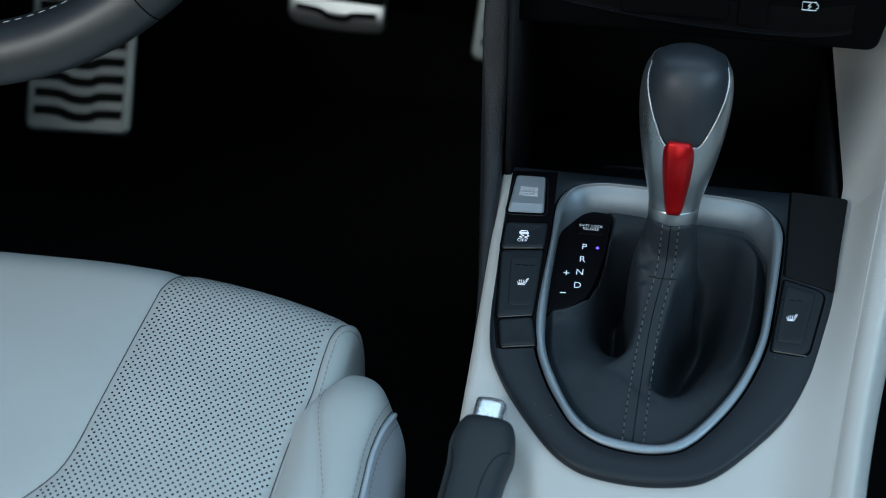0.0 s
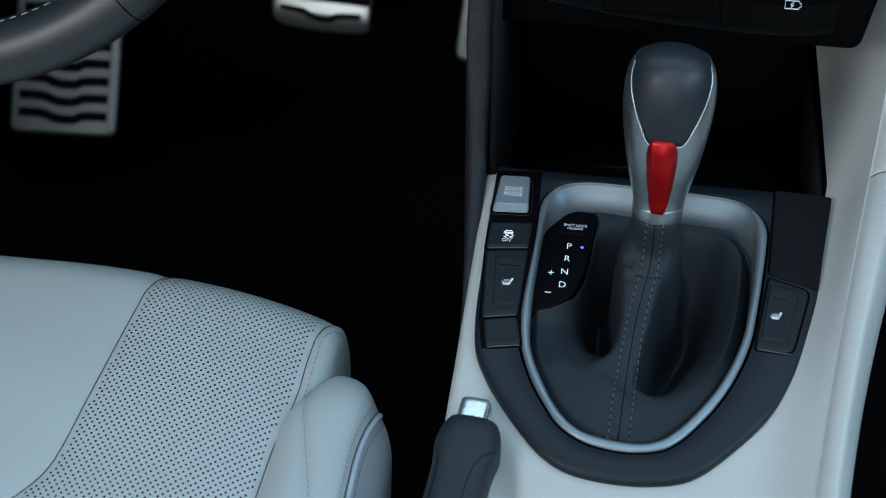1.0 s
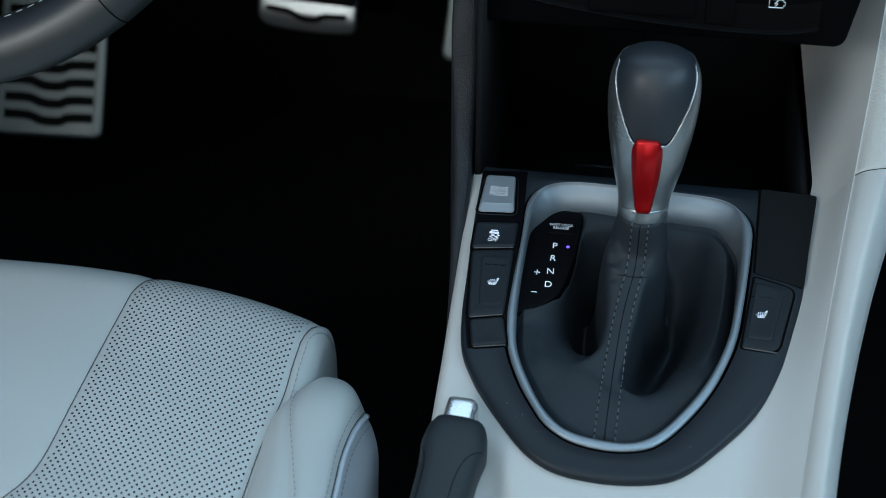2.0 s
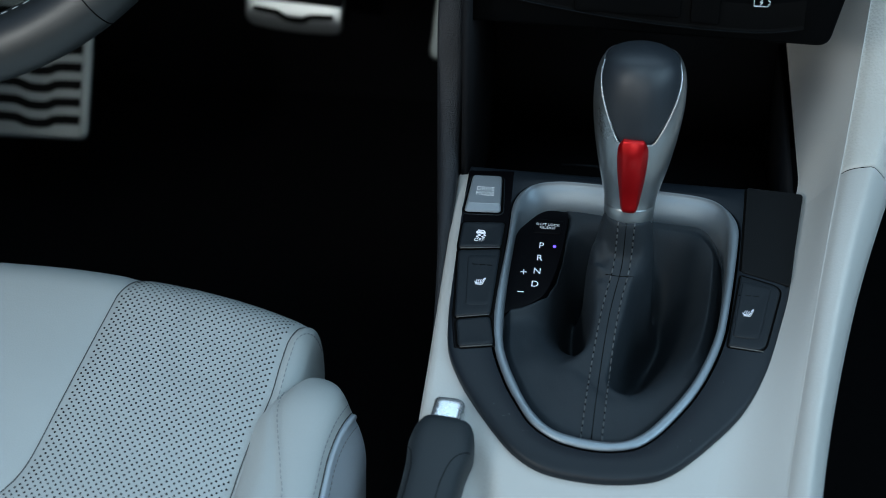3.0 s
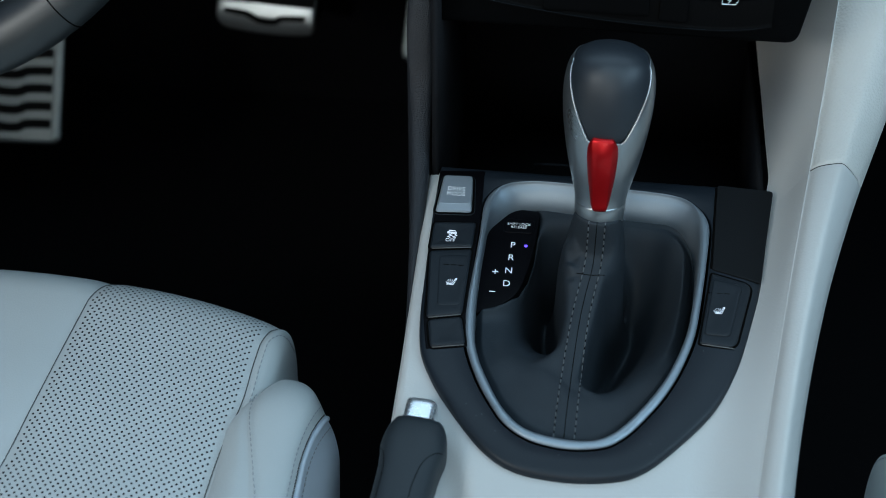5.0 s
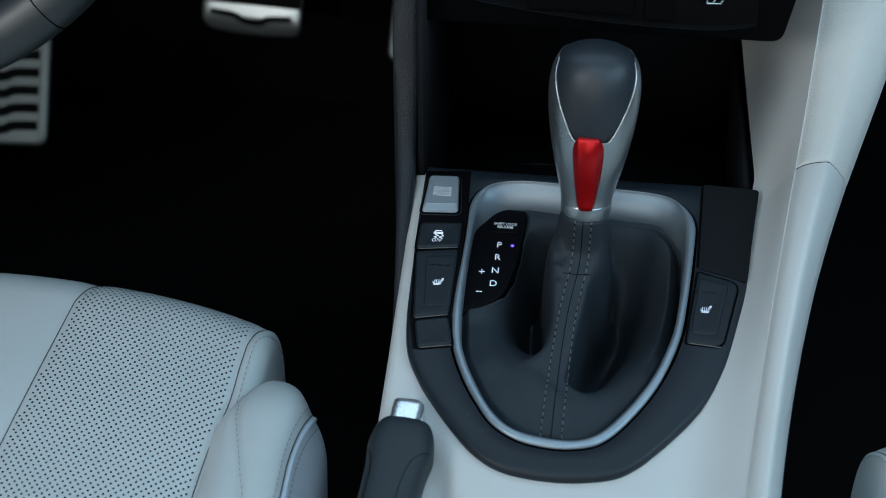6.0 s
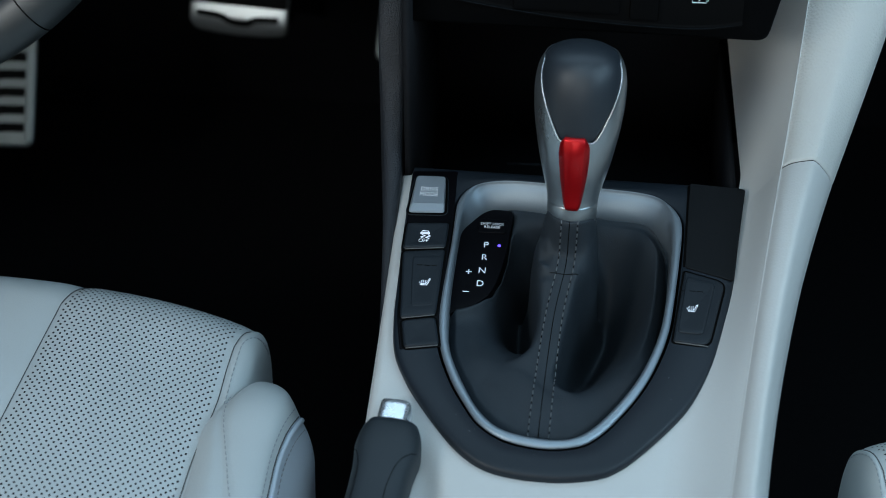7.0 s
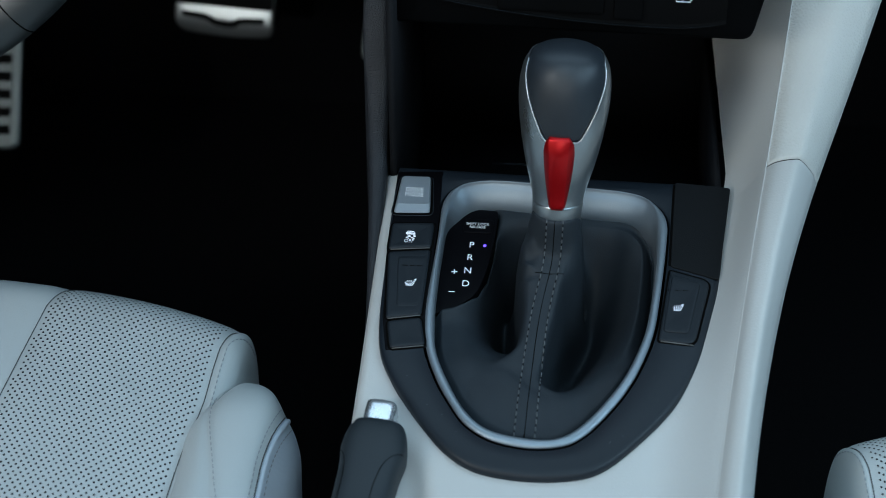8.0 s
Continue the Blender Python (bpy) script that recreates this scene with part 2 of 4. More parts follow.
shell("floor", box(-0.76, 0.76, -1.92, 0.80, -0.03, 0.0), CARPET, "black carpeted car floor in deep shade", "floor")
shell("wall_front", box(-0.76, 0.76, 0.72, 0.76, 0.0, 0.80), CARPET, "black carpeted bulkhead behind the pedals", "wall")
shell("wall_back", box(-0.76, 0.76, -1.92, -1.88, 0.0, 0.80), HEADLINER, "plain grey rear of the cabin", "wall")
shell("wall_driver_front", box(-0.76, -0.73, -0.34, 0.72, 0.0, 0.76), DARK, "plain dark door trim below the side window", "wall")
shell("wall_driver_rear", box(-0.76, -0.73, -1.88, -1.22, 0.0, 0.76), DARK, "plain dark trim behind the open door", "wall")
shell("wall_driver_sill", box(-0.76, -0.73, -1.22, -0.34, 0.0, 0.40), DARK, "plain dark sill of the open door", "wall")
shell("wall_passenger_side", box(0.73, 0.76, -1.88, 0.72, 0.0, 0.76), DARK, "plain dark door trim below the side windows", "wall")
bm = box(-0.76, 0.76, -1.75, -1.04, 1.22, 1.25)
for x0, x1, y0, y1 in ((-0.76, 0.76, -0.20, -0.02), (-0.76, -0.38, -1.04, -0.20), (0.38, 0.76, -1.04, -0.20)):
    more = box(x0, x1, y0, y1, 1.22, 1.25)
    me = bpy.data.meshes.new("more")
    more.to_mesh(me)
    more.free()
    bm.from_mesh(me)
    bpy.data.meshes.remove(me)
shell("ceiling", bm, HEADLINER, "plain grey headliner round a glass roof", "ceiling")


# ---- dashboard ----
PANEL = pose(0, 0, 0.42, math.degrees(math.atan(0.2)))


def dashboard():
    t = thing("dashboard", pose(0, 0.30, 0.55), "black lower dashboard over the footwell", "dashboard")
    part("body", box(-0.73, 0.73, -0.17, 0.40, 0.02, 0.25, 0.03), DARK, t)
    part("knee_panel", box(-0.73, -0.13, -0.20, -0.10, 0.04, 0.20, 0.03), DARK, t)
    return t


dashboard()


def centre_stack():
    """The lower end of the centre stack: a gloss fascia with pockets and a charging mark over a dark body."""
    t = thing("centre_stack", pose(0, 0.02, 0.5255), "black centre stack with charging symbol above the storage tray", "centre stack")

    def lip(x):
        return -0.0068 + 0.0091 * ((0.055 - min(x, 0.055)) / 0.11) ** 2 + 0.0038 * (max(0.0, x - 0.055) / 0.03) ** 2

    rows = []
    for i in range(41):
        x = -0.103 + 0.190 * i / 40
        z = lip(x)
        rows.append([(x, 0.06, z + 0.001), (x, 0.003, z - 0.0006), (x, -0.0006, z - 0.0003), (x, -0.0014, z + 0.0003), (x, -0.0011, z + 0.0009), (x, 0.0002, z + 0.0012), (x, 0.0006, z + 0.0026), (x, 0.012, z + 0.070), (x, 0.06, z + 0.10)])
    part("fascia", grid(rows), STACK, t, "deep black fascia with a thin lower lip")
    # satin tube, paler than the fascia, stands in for the lip's highlight
    part("lip", tube([(-0.100 + 0.182 * i / 60, -0.0008, lip(-0.100 + 0.182 * i / 60) + 0.0006) for i in range(61)], 0.0004, 8), SATIN, t, "thin satin line for the highlight on the lip")
    part("body", slab(rounded([(-0.100, -0.0125), (0.1025, -0.0150), (0.1105, 0.030), (0.115, 0.09), (-0.104, 0.09)], [0.004, 0.007, 0.01, 0.004, 0.004]), -0.12, -0.003, 0.003), STACK, t).matrix_basis = pose(0, 0, 0, 90)
    face = pose(0, -0.0008, 0, 80)
    part("pocket_lid", slab(rounded([(-0.040, 0.0015), (0.0190, 0.0005), (0.0190, 0.030), (-0.040, 0.030)], 0.002), -0.002, 0.0009, 0.0005), STACK, t).matrix_basis = face
    part("socket_lid", slab(rounded([(0.0245, -0.0015), (0.0405, -0.0020), (0.0405, 0.020), (0.0245, 0.020)], 0.002), -0.002, 0.0009, 0.0005), STACK, t).matrix_basis = face
    x0, x1, y0, y1 = 0.0585, 0.0662, 0.0102, 0.0148
    mark = [[(x0, y0), (x1, y0), (x1, y0 + 0.0012), (x1 + 0.0009, y0 + 0.0012), (x1 + 0.0009, y1 - 0.0012), (x1, y1 - 0.0012), (x1, y1), (x0, y1), (x0, y0)], [(0.0632, 0.0142), (0.0615, 0.0124), (0.0633, 0.0125), (0.0617, 0.0108)]]
    part("charging_symbol", strokes(mark, 0.00027, 0.0, 0.0010), PRINT, t, "white battery symbol", smooth=False).matrix_basis = face
    return t


centre_stack()


# ---- centre console ----
OUTLINE = [(-0.0963, 0.0100), (-0.0968, -0.0365), (-0.0962, -0.0706), (-0.0955, -0.1030), (-0.0925, -0.1270), (-0.0845, -0.1455), (-0.0752, -0.1597), (-0.0625, -0.1775), (-0.0510, -0.1900),
           (-0.0375, -0.1985), (-0.0200, -0.2022), (0.0, -0.2026), (0.0189, -0.1994), (0.0300, -0.1938), (0.0405, -0.1838), (0.0560, -0.1648), (0.0664, -0.1496), (0.0744, -0.1326), (0.0802, -0.1161),
           (0.0852, -0.0944), (0.0905, -0.0650), (0.0976, 0.0070)]
RING_OUT = [(-0.0685, 0.0080), (-0.0683, -0.0433), (-0.0706, -0.0950), (-0.0675, -0.1208), (-0.0598, -0.1413), (-0.0510, -0.1573), (-0.0426, -0.1694), (-0.0316, -0.1776), (-0.0197, -0.1813),
            (-0.0050, -0.1824), (0.0095, -0.1796), (0.0181, -0.1740), (0.0267, -0.1644), (0.0382, -0.1472), (0.0470, -0.1299), (0.0544, -0.1083), (0.0580, -0.0844), (0.0622, -0.0385), (0.0640, 0.0045)]
RING_IN = [(-0.0469, -0.0011), (-0.0565, -0.0045), (-0.0610, -0.0103), (-0.0633, -0.0189), (-0.0646, -0.0278), (-0.0655, -0.0452), (-0.0663, -0.0707), (-0.0656, -0.1000), (-0.0613, -0.1242), (-0.0519, -0.1463), (-0.0415, -0.1639), (-0.0288, -0.1745),
           (-0.0051, -0.1783), (0.0100, -0.1745), (0.0235, -0.1610), (0.0395, -0.1359), (0.0500, -0.1085), (0.0540, -0.0846), (0.0563, -0.0600), (0.0572, -0.0367), (0.0565, -0.0217), (0.0539, -0.0130), (0.0490, -0.0076), (0.0391, -0.0043), (0.0194, -0.0025), (-0.0303, 0.0000)]
MID = (-0.004, -0.085)
TURNS = [2 * math.pi * k / 360 for k in range(360)]


def edge_curve(pts):
    """A smooth curve through the points, closed by a straight front edge."""
    return [Vector((p.x, p.y)) for p in spline([(x, y, 0) for x, y in pts], 260)]


OUTLINE = [(x + 0.0011 * smooth01((x - 0.03) / 0.03) * smooth01((-y - 0.02) / 0.04), y) for x, y in OUTLINE]
R_OUT = radial(edge_curve(OUTLINE), MID, TURNS)
RING_OUT = [(x - 0.0010 * smooth01((-x - 0.02) / 0.03) * smooth01((-y - 0.08) / 0.05), y - 0.0028 * smooth01((-y - 0.10) / 0.05)) for x, y in RING_OUT]
RING_IN = [(x - 0.0018 * smooth01((-x - 0.02) / 0.03) * smooth01((-y - 0.09) / 0.04), y - 0.0016 * smooth01((-y - 0.10) / 0.05)) for x, y in RING_IN]
R_RING = radial(edge_curve(RING_OUT), MID, TURNS)
R_IN = radial([Vector((p.x, p.y)) for p in spline([(x, y, 0) for x, y in RING_IN], 240, closed=True)], MID, TURNS)


# at the front the ring narrows to the rounded edge of the recess
ENDING = [smooth01((MID[1] + math.sin(a) * r + 0.09 * max(0.0, math.cos(a) * r) + 0.030) / 0.027) for a, r in zip(TURNS, R_IN)]
R_EDGE = [max(ro, ri + 0.0030) * (1 - e) + (ri + 0.0012) * e for ro, ri, e in zip(R_RING, R_IN, ENDING)]


def around(radii, w, d=0.0):
    return [(MID[0] + math.cos(a) * (r + d), MID[1] + math.sin(a) * (r + d), w) for a, r in zip(TURNS, radii)]


def recess(a, r):
    """How far the ring's inner wall runs in, and how deep."""
    v = MID[1] + math.sin(a) * r
    front = smooth01((v + 0.034) / 0.030)
    return 0.0004 + 0.0098 * front, 0.0060 + 0.0065 * smooth01((v + 0.115) / 0.03)


def rail_line(v):
    """Inner crease and outer edge of the rail beside the panel, and its height over the panel's plane."""
    f = (v + 0.20) / 0.21
    crease = 0.0845 + 0.0335 * f + 0.004 * f * (f - 1) + 0.003 * (1 - f)
    outer = 0.1040 + 0.0385 * f + 0.012 * f * (f - 1) + 0.0045 * max(0.0, f) ** 2
    return crease, outer + 0.003 * max(0.0, f) ** 2 + 0.0035 * max(0.0, 0.6 - f), 0.012 + 0.014 * smooth01(f)


def wall_width(v):
    """How wide the slope up to the rail is; it eases towards the back."""
    return 0.021 + 0.013 * smooth01((-v - 0.05) / 0.12)


def console():
    t = thing("centre_console", PANEL, "pale grey plastic centre console with raised side rail", "console")
    rows, rail = [], []
    for i in range(103):
        v = 0.008 - 0.408 * i / 102
        crease, outer, lift = rail_line(max(v, -0.36))
        left = -0.1037 - 0.0025 * smooth01((-0.13 - v) / 0.1)
        row = [(left + 0.004, v, -0.40), (left + 0.001, v, -0.06), (left, v, -0.012), (left + 0.0008, v, -0.007), (left + 0.003, v, -0.004)]
        for k in range(57):
            u = left + 0.006 + (crease - wall_width(v) - left - 0.006) * k / 56
            a = math.atan2(v - MID[1], u - MID[0]) % (2 * math.pi)
            inside = math.hypot(u - MID[0], v - MID[1]) < R_OUT[int(a / (2 * math.pi) * 360) % 360] - 0.007
            pocket = 0.007 * smooth01((-0.140 - v) / 0.05) * smooth01((-0.0640 - 0.22 * (v + 0.175) - u) / 0.014)
            row.append((u, v - 0.007 * smooth01((u - 0.04) / 0.03) * smooth01((v + 0.01) / 0.018), -0.17 if inside else -0.0035 - pocket))
        low = 0.007 * smooth01((-0.140 - v) / 0.05)
        rows.append([(x, y, z - low if k < 5 and z > -0.05 else z) for k, (x, y, z) in enumerate(row)])
    for i in range(101):
        v = -0.0004 - 0.3996 * i / 100
        crease, outer, lift = rail_line(max(v, -0.36))
        row = []
        for f, h in RAIL_WALL:
            row.append((crease - wall_width(v) * (1 - f), v, -0.0035 + (lift + 0.0035) * h))
        w = outer - crease
        for f, h in RAIL_TOP:
            row.append((crease + w * f, v, lift + h))
        row += [(outer - 0.006, v, lift - 0.03), (outer - 0.05, v, -0.38)]
        rail.append(row)
    part("deck", grid(rows, flip=True), WHITE, t, "flat pale grey plastic deck")
    n = len(RAIL_WALL)
    part("rail_slope", grid([r[:n] for r in rail], flip=True), WHITE, t)
    part("side_rail", grid([r[n - 1:] for r in rail], flip=True), WHITE, t, "raised pale grey rail")
    part("parting_lip", tube([Vector(r[n - 1]) for r in rail[:70]], 0.0004, 8, cap=False), WHITE, t)
    return t


RAIL_WALL = ((0.0, 0.0), (0.15, 0.03), (0.35, 0.17), (0.6, 0.45), (0.8, 0.74), (0.94, 0.94), (0.985, 0.984), (1.0, 1.0))
WALL_SWELL = (0.0, 0.20, 0.41, 0.66, 0.83, 0.95, 0.988, 1.0)
RAIL_TOP = ((0.015, 0.0004), (0.03, 0.0006), (0.06, 0.0018), (0.13, 0.0037), (0.20, 0.0050), (0.30, 0.0062), (0.44, 0.0074), (0.54, 0.0079), (0.60, 0.0074), (0.68, 0.0050), (0.78, 0.0012), (0.90, -0.0042), (1.0, -0.0120))
console()


def dash_bolster():
    """The padded knee rest that runs from the dashboard down to the console rail."""
    base = Vector((0.12, 0.0, 0.45))
    t = thing("knee_bolster", pose(*base), "pale grey padded knee bolster running down from the dashboard", "bolster")
    crease, outer, lift = rail_line(0.0)
    a = PANEL @ Vector((crease, -0.0002, lift))
    b = PANEL @ Vector((outer, -0.0002, lift))
    c = PANEL @ Vector((crease - 0.021, -0.0002, -0.0035))
    seam_wall = [PANEL @ Vector((crease - 0.021 + 0.021 * g, -0.0004, -0.0035 + (lift + 0.0035) * h)) - a for g, h in RAIL_WALL]
    seam_top = [Vector((0, 0, 0))] + [PANEL @ Vector((crease + (outer - crease) * g, -0.0002, lift + h)) - a for g, h in RAIL_TOP]
    pad, wall, start = [], [], None
    for i in range(61):
        f = (i / 60) ** 1.4
        y = a.y + f * 0.21
        z = a.z + 0.100 * f + 0.10 * f * f
        xc = a.x + 0.036 * f - 0.006 * f * f
        w = b.x + 0.075 * f + 0.010 * f * f - xc
        e = 0.0006 * (1 - smooth01(f * 90))
        foot = Vector((c.x + 0.003 * smooth01(f * 8) - 0.008 * f, y, c.z + 0.030 * f))
        up = smooth01(f * 6)
        side = [Vector((foot.x + (xc - foot.x) * g, y, foot.z + (z - foot.z) * (h + (k - h) * up))) for (g, h), k in zip(RAIL_WALL, WALL_SWELL)]
        top = [Vector((xc + w * g, y, z + h)) for g, h in ((0.0, 0.0),) + RAIL_TOP]
        if start is None:
            start = ([d - (q - top[0]) for d, q in zip(seam_wall, side)], [d - (q - top[0]) for d, q in zip(seam_top, top)])
        k = 1 - smooth01(f * 2.5)
        drop = Vector((0, 0, e)) + base
        wall.append([q + d * k - base for q, d in zip(side, start[0])])
        top = [q + d * k - drop + Vector((0, 0.0014 * (1 - smooth01(f * 120)), 0)) for q, d in zip(top, start[1])]
        pad.append(top + [top[-1] + Vector((-0.006, 0, -0.02)), top[-1] + Vector((-0.06, 0, -0.36))])
    part("padding", grid(pad, flip=True), PADDED, t, "grained soft padding")
    part("inner_wall", grid(wall, flip=True), WHITE, t)
    part("parting_lip", tube([w[-1] for w in wall], 0.0004, 8, cap=False), WHITE, t)
    return t


dash_bolster()


def side_trim():
    """The grained edge of the console on the driver's side."""
    t = thing("console_side_trim", pose(-0.11, 0, 0.40), "dark grained plastic trim along the console side", "trim")
    line = spline([(-0.1138, 0.14, 0.60), (-0.1135, 0.06, 0.505), (-0.1115, 0.04, 0.459), (-0.1078, 0.0, 0.425), (-0.1050, -0.05, 0.4005), (-0.1030, -0.10, 0.378), (-0.1025, -0.16, 0.36)], 50)
    rows = []
    for i, p in enumerate(line):
        f = i / 49
        h = 0.0078 * (1 - smooth01((f - 0.30) / 0.6) * 0.75)
        rows.append([(p.x - h - 0.001 + 0.11, p.y, p.z - 0.40 - 0.40), (p.x - h + 0.11, p.y, p.z - 0.40 - 0.004), (p.x - h * 0.85 + 0.11, p.y, p.z - 0.40 - 0.001), (p.x - h * 0.3 + 0.11, p.y, p.z - 0.40 + 0.0004),
                     (p.x + h * 0.5 + 0.11, p.y, p.z - 0.40), (p.x + h * 0.9 + 0.11, p.y, p.z - 0.40 - 0.002), (p.x + h + 0.11, p.y, p.z - 0.40 - 0.006), (p.x + h + 0.11, p.y, p.z - 0.40 - 0.20)])
    part("trim_strip", grid(rows, flip=True), GRAINED, t)
    return t


side_trim()


def storage_tray():
    t = thing("storage_tray", pose(0, 0.01, 0.33), "black open storage tray under the centre stack", "tray")
    part("floor", box(-0.098, 0.105, 0.0, 0.20, 0.0, 0.006), DARK, t)
    part("back", box(-0.098, 0.112, 0.17, 0.18, 0.006, 0.26), DARK, t)
    part("front_wall", box(-0.098, 0.095, -0.010, -0.004, -0.05, 0.083), DARK, t)
    part("lid_edge", tube([(-0.0470, 0.1300, 0.0064), (-0.0350, 0.1310, 0.0064), (-0.0080, 0.1305, 0.0064)], 0.0006, 6), SATIN, t, "thin edge of the tray lid")
    part("side_wall", box(-0.101, -0.097, -0.003, 0.17, 0.006, 0.25), DARK, t)
    part("side_wall", box(0.0905, 0.0945, -0.003, 0.17, 0.006, 0.088), DARK, t)
    return t


storage_tray()


# ---- shift panel ----
def shift_panel():
    t = thing("shift_panel", PANEL, "satin charcoal shifter surround set into the console", "console panel")
    def inward(d, clear):
        return [max(ro - d, re + clear) for ro, re in zip(R_OUT, R_EDGE)]

    gap = [0.0013 * (1 - e) + 0.0001 for e in ENDING]
    plate = [around(R_OUT, -0.008), around(R_OUT, -0.0012), around(inward(0.0006, 0.0024), 0.0003), around(inward(0.002, 0.0021), 0.0012), around(inward(0.0045, 0.0018), 0.0017), around(inward(0.0085, 0.0015), 0.0020),
             around([r + g for r, g in zip(R_EDGE, gap)], 0.0019, 0.0006), around([r + g for r, g in zip(R_EDGE, gap)], 0.0014), around([r + g for r, g in zip(R_EDGE, gap)], -0.008, -0.0001)]
    part("surround", grid(plate, close_v=True, flip=True), SATIN, t)
    rim = []
    for a, ri, ro in zip(TURNS, R_IN, R_EDGE):
        fall, deep = recess(a, ri)
        w = ro - ri
        prof = [(ro - 0.0002, 0.0006), (ro - 0.03 * w, 0.0012), (ro - 0.12 * w, 0.0019), (ro - 0.35 * w, 0.0026), (ro - 0.60 * w, 0.0028), (ro - 0.80 * w, 0.0026), (ri, 0.0019), (ri - 0.0006, 0.0009)]
        for k in range(1, 9):
            f = k / 8
            prof.append((ri - 0.0006 - (fall - 0.0006) * (1 - (1 - f) ** 1.5), 0.0009 - (deep + 0.0009) * f ** 1.15))
        prof.append((ri - fall - 0.0003, -0.030))
        rim.append([(MID[0] + math.cos(a) * r, MID[1] + math.sin(a) * r, z) for r, z in prof])
    # black liner over the ring's outer wall paints the shaded gap round it
    part("ring_gap_shade", grid([around(R_EDGE, 0.0011), around(R_EDGE, -0.007)], close_v=True), GAP, t)
    part("bezel_ring", grid(rim, close_u=True, flip=True), RING, t, "satin grey metallic ring round the shifter boot")
    return t


panel = shift_panel()


def dust():
    """A few pale specks on the rear of the surround."""
    bm = bmesh.new()
    for _ in range(26):
        a = random.uniform(math.pi * 1.02, math.pi * 1.98)
        k = int(a / (2 * math.pi) * 360) % 360
        r = R_RING[k] + 0.003 + random.uniform(0.0, 1.0) * max(0.001, R_OUT[k] - R_RING[k] - 0.010)
        size = random.uniform(0.00010, 0.00020)
        x, y = MID[0] + math.cos(a) * r, MID[1] + math.sin(a) * r
        bm.faces.new([bm.verts.new((x + math.cos(q) * size, y + math.sin(q) * size * 0.8, 0.00212)) for q in (0, 1.05, 2.09, 3.14, 4.19, 5.24)])
    tagged(part("dust", bm, PALE_DUST, panel, smooth=False), "pale dust specks", kind="stuff")


random.seed(5)
dust()


def press_button(name, corners, material, radius, high, bevel, dish, label="", edge=True):
    corners = [(x, y - 0.0022) for x, y in corners]
    c = rounded(corners, radius)
    part("gap", slab(offset(ccw(c), -0.0011), -0.004, 0.00225, 0.0003), GAP, panel)
    b = part(name, slab(c, -0.004, high, bevel, dish), material, panel, label)
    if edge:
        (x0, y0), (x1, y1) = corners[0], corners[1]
        # thin pale tube in place of the light caught by the rear edge
        part("edge", tube([Vector((x0 + (x1 - x0) * f, y0 + (y1 - y0) * f - 0.0003, high - 0.0006)) for f in (0.06, 0.3, 0.6, 0.97)], 0.00034, 6), EDGE_GLINT, b, "grey line painting the highlight on the lower edge")
    return b


part("switch_housing", slab(rounded([(-0.0960, 0.0050), (-0.0948, -0.0720), (-0.0935, -0.1050), (-0.0895, -0.1275), (-0.0668, -0.1240), (-0.0703, -0.1010), (-0.0685, -0.0300), (-0.0690, 0.0068)], 0.0015), -0.004, 0.0020, 0.0005), GLOSS, panel, "gloss black switch housing")
# driver's bank, front to back
pocket = rounded([(-0.0968, -0.0302), (-0.0722, -0.0290), (-0.0746, 0.0016), (-0.0940, 0.0012)], 0.0042)
part("gap", slab(pocket, -0.004, 0.00225, 0.0003), GAP, panel)
part("pocket_edge", tube([Vector((p.x, p.y, 0.0022)) for p in pocket + pocket[:1]], 0.00030, 6, cap=False), BUTTON, panel)
bm = grid([[(p.x, p.y, z0 + (z1 - z0) * (p.y + 0.028) / 0.028) for p in rounded(c, r)] for c, r, z0, z1 in (
    (((-0.0955, -0.0287), (-0.0739, -0.0275), (-0.0756, 0.0000), (-0.0932, -0.0004)), 0.0024, -0.001, -0.001),
    (((-0.0953, -0.0284), (-0.0741, -0.0272), (-0.0758, -0.0002), (-0.0930, -0.0006)), 0.0024, 0.0022, 0.0036),
    (((-0.0951, -0.0280), (-0.0742, -0.0268), (-0.0759, -0.0003), (-0.0929, -0.0007)), 0.0024, 0.0029, 0.0040),
    (((-0.0938, -0.0238), (-0.0748, -0.0229), (-0.0762, -0.0008), (-0.0925, -0.0012)), 0.0018, 0.0047, 0.0046),
    (((-0.0935, -0.0234), (-0.0751, -0.0225), (-0.0764, -0.0011), (-0.0923, -0.0015)), 0.0018, 0.0050, 0.0048))], close_v=True)
bm.verts.ensure_lookup_table()
bm.faces.new([bm.verts[k] for k in range(len(bm.verts) - 24, len(bm.verts))])
bmesh.ops.recalc_face_normals(bm, faces=bm.faces)
mode = part("drive_mode_button", bm, MODE, panel, "raised silver drive mode button", smooth=False)
lettering("lettering", "DRIVE\nMODE", 0.0042, pose(-0.0844, -0.0138, 0.0051), PRINT, mode, squeeze=0.92, thin=0.004)
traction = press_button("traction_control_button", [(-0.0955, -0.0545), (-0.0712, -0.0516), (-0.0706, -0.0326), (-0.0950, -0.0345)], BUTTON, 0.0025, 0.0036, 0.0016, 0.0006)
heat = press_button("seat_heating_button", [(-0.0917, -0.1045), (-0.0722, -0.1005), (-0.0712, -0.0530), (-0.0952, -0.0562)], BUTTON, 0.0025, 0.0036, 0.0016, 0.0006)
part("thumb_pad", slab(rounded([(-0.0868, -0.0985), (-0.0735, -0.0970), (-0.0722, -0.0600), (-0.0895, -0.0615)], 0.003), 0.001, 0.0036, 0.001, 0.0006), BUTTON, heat)
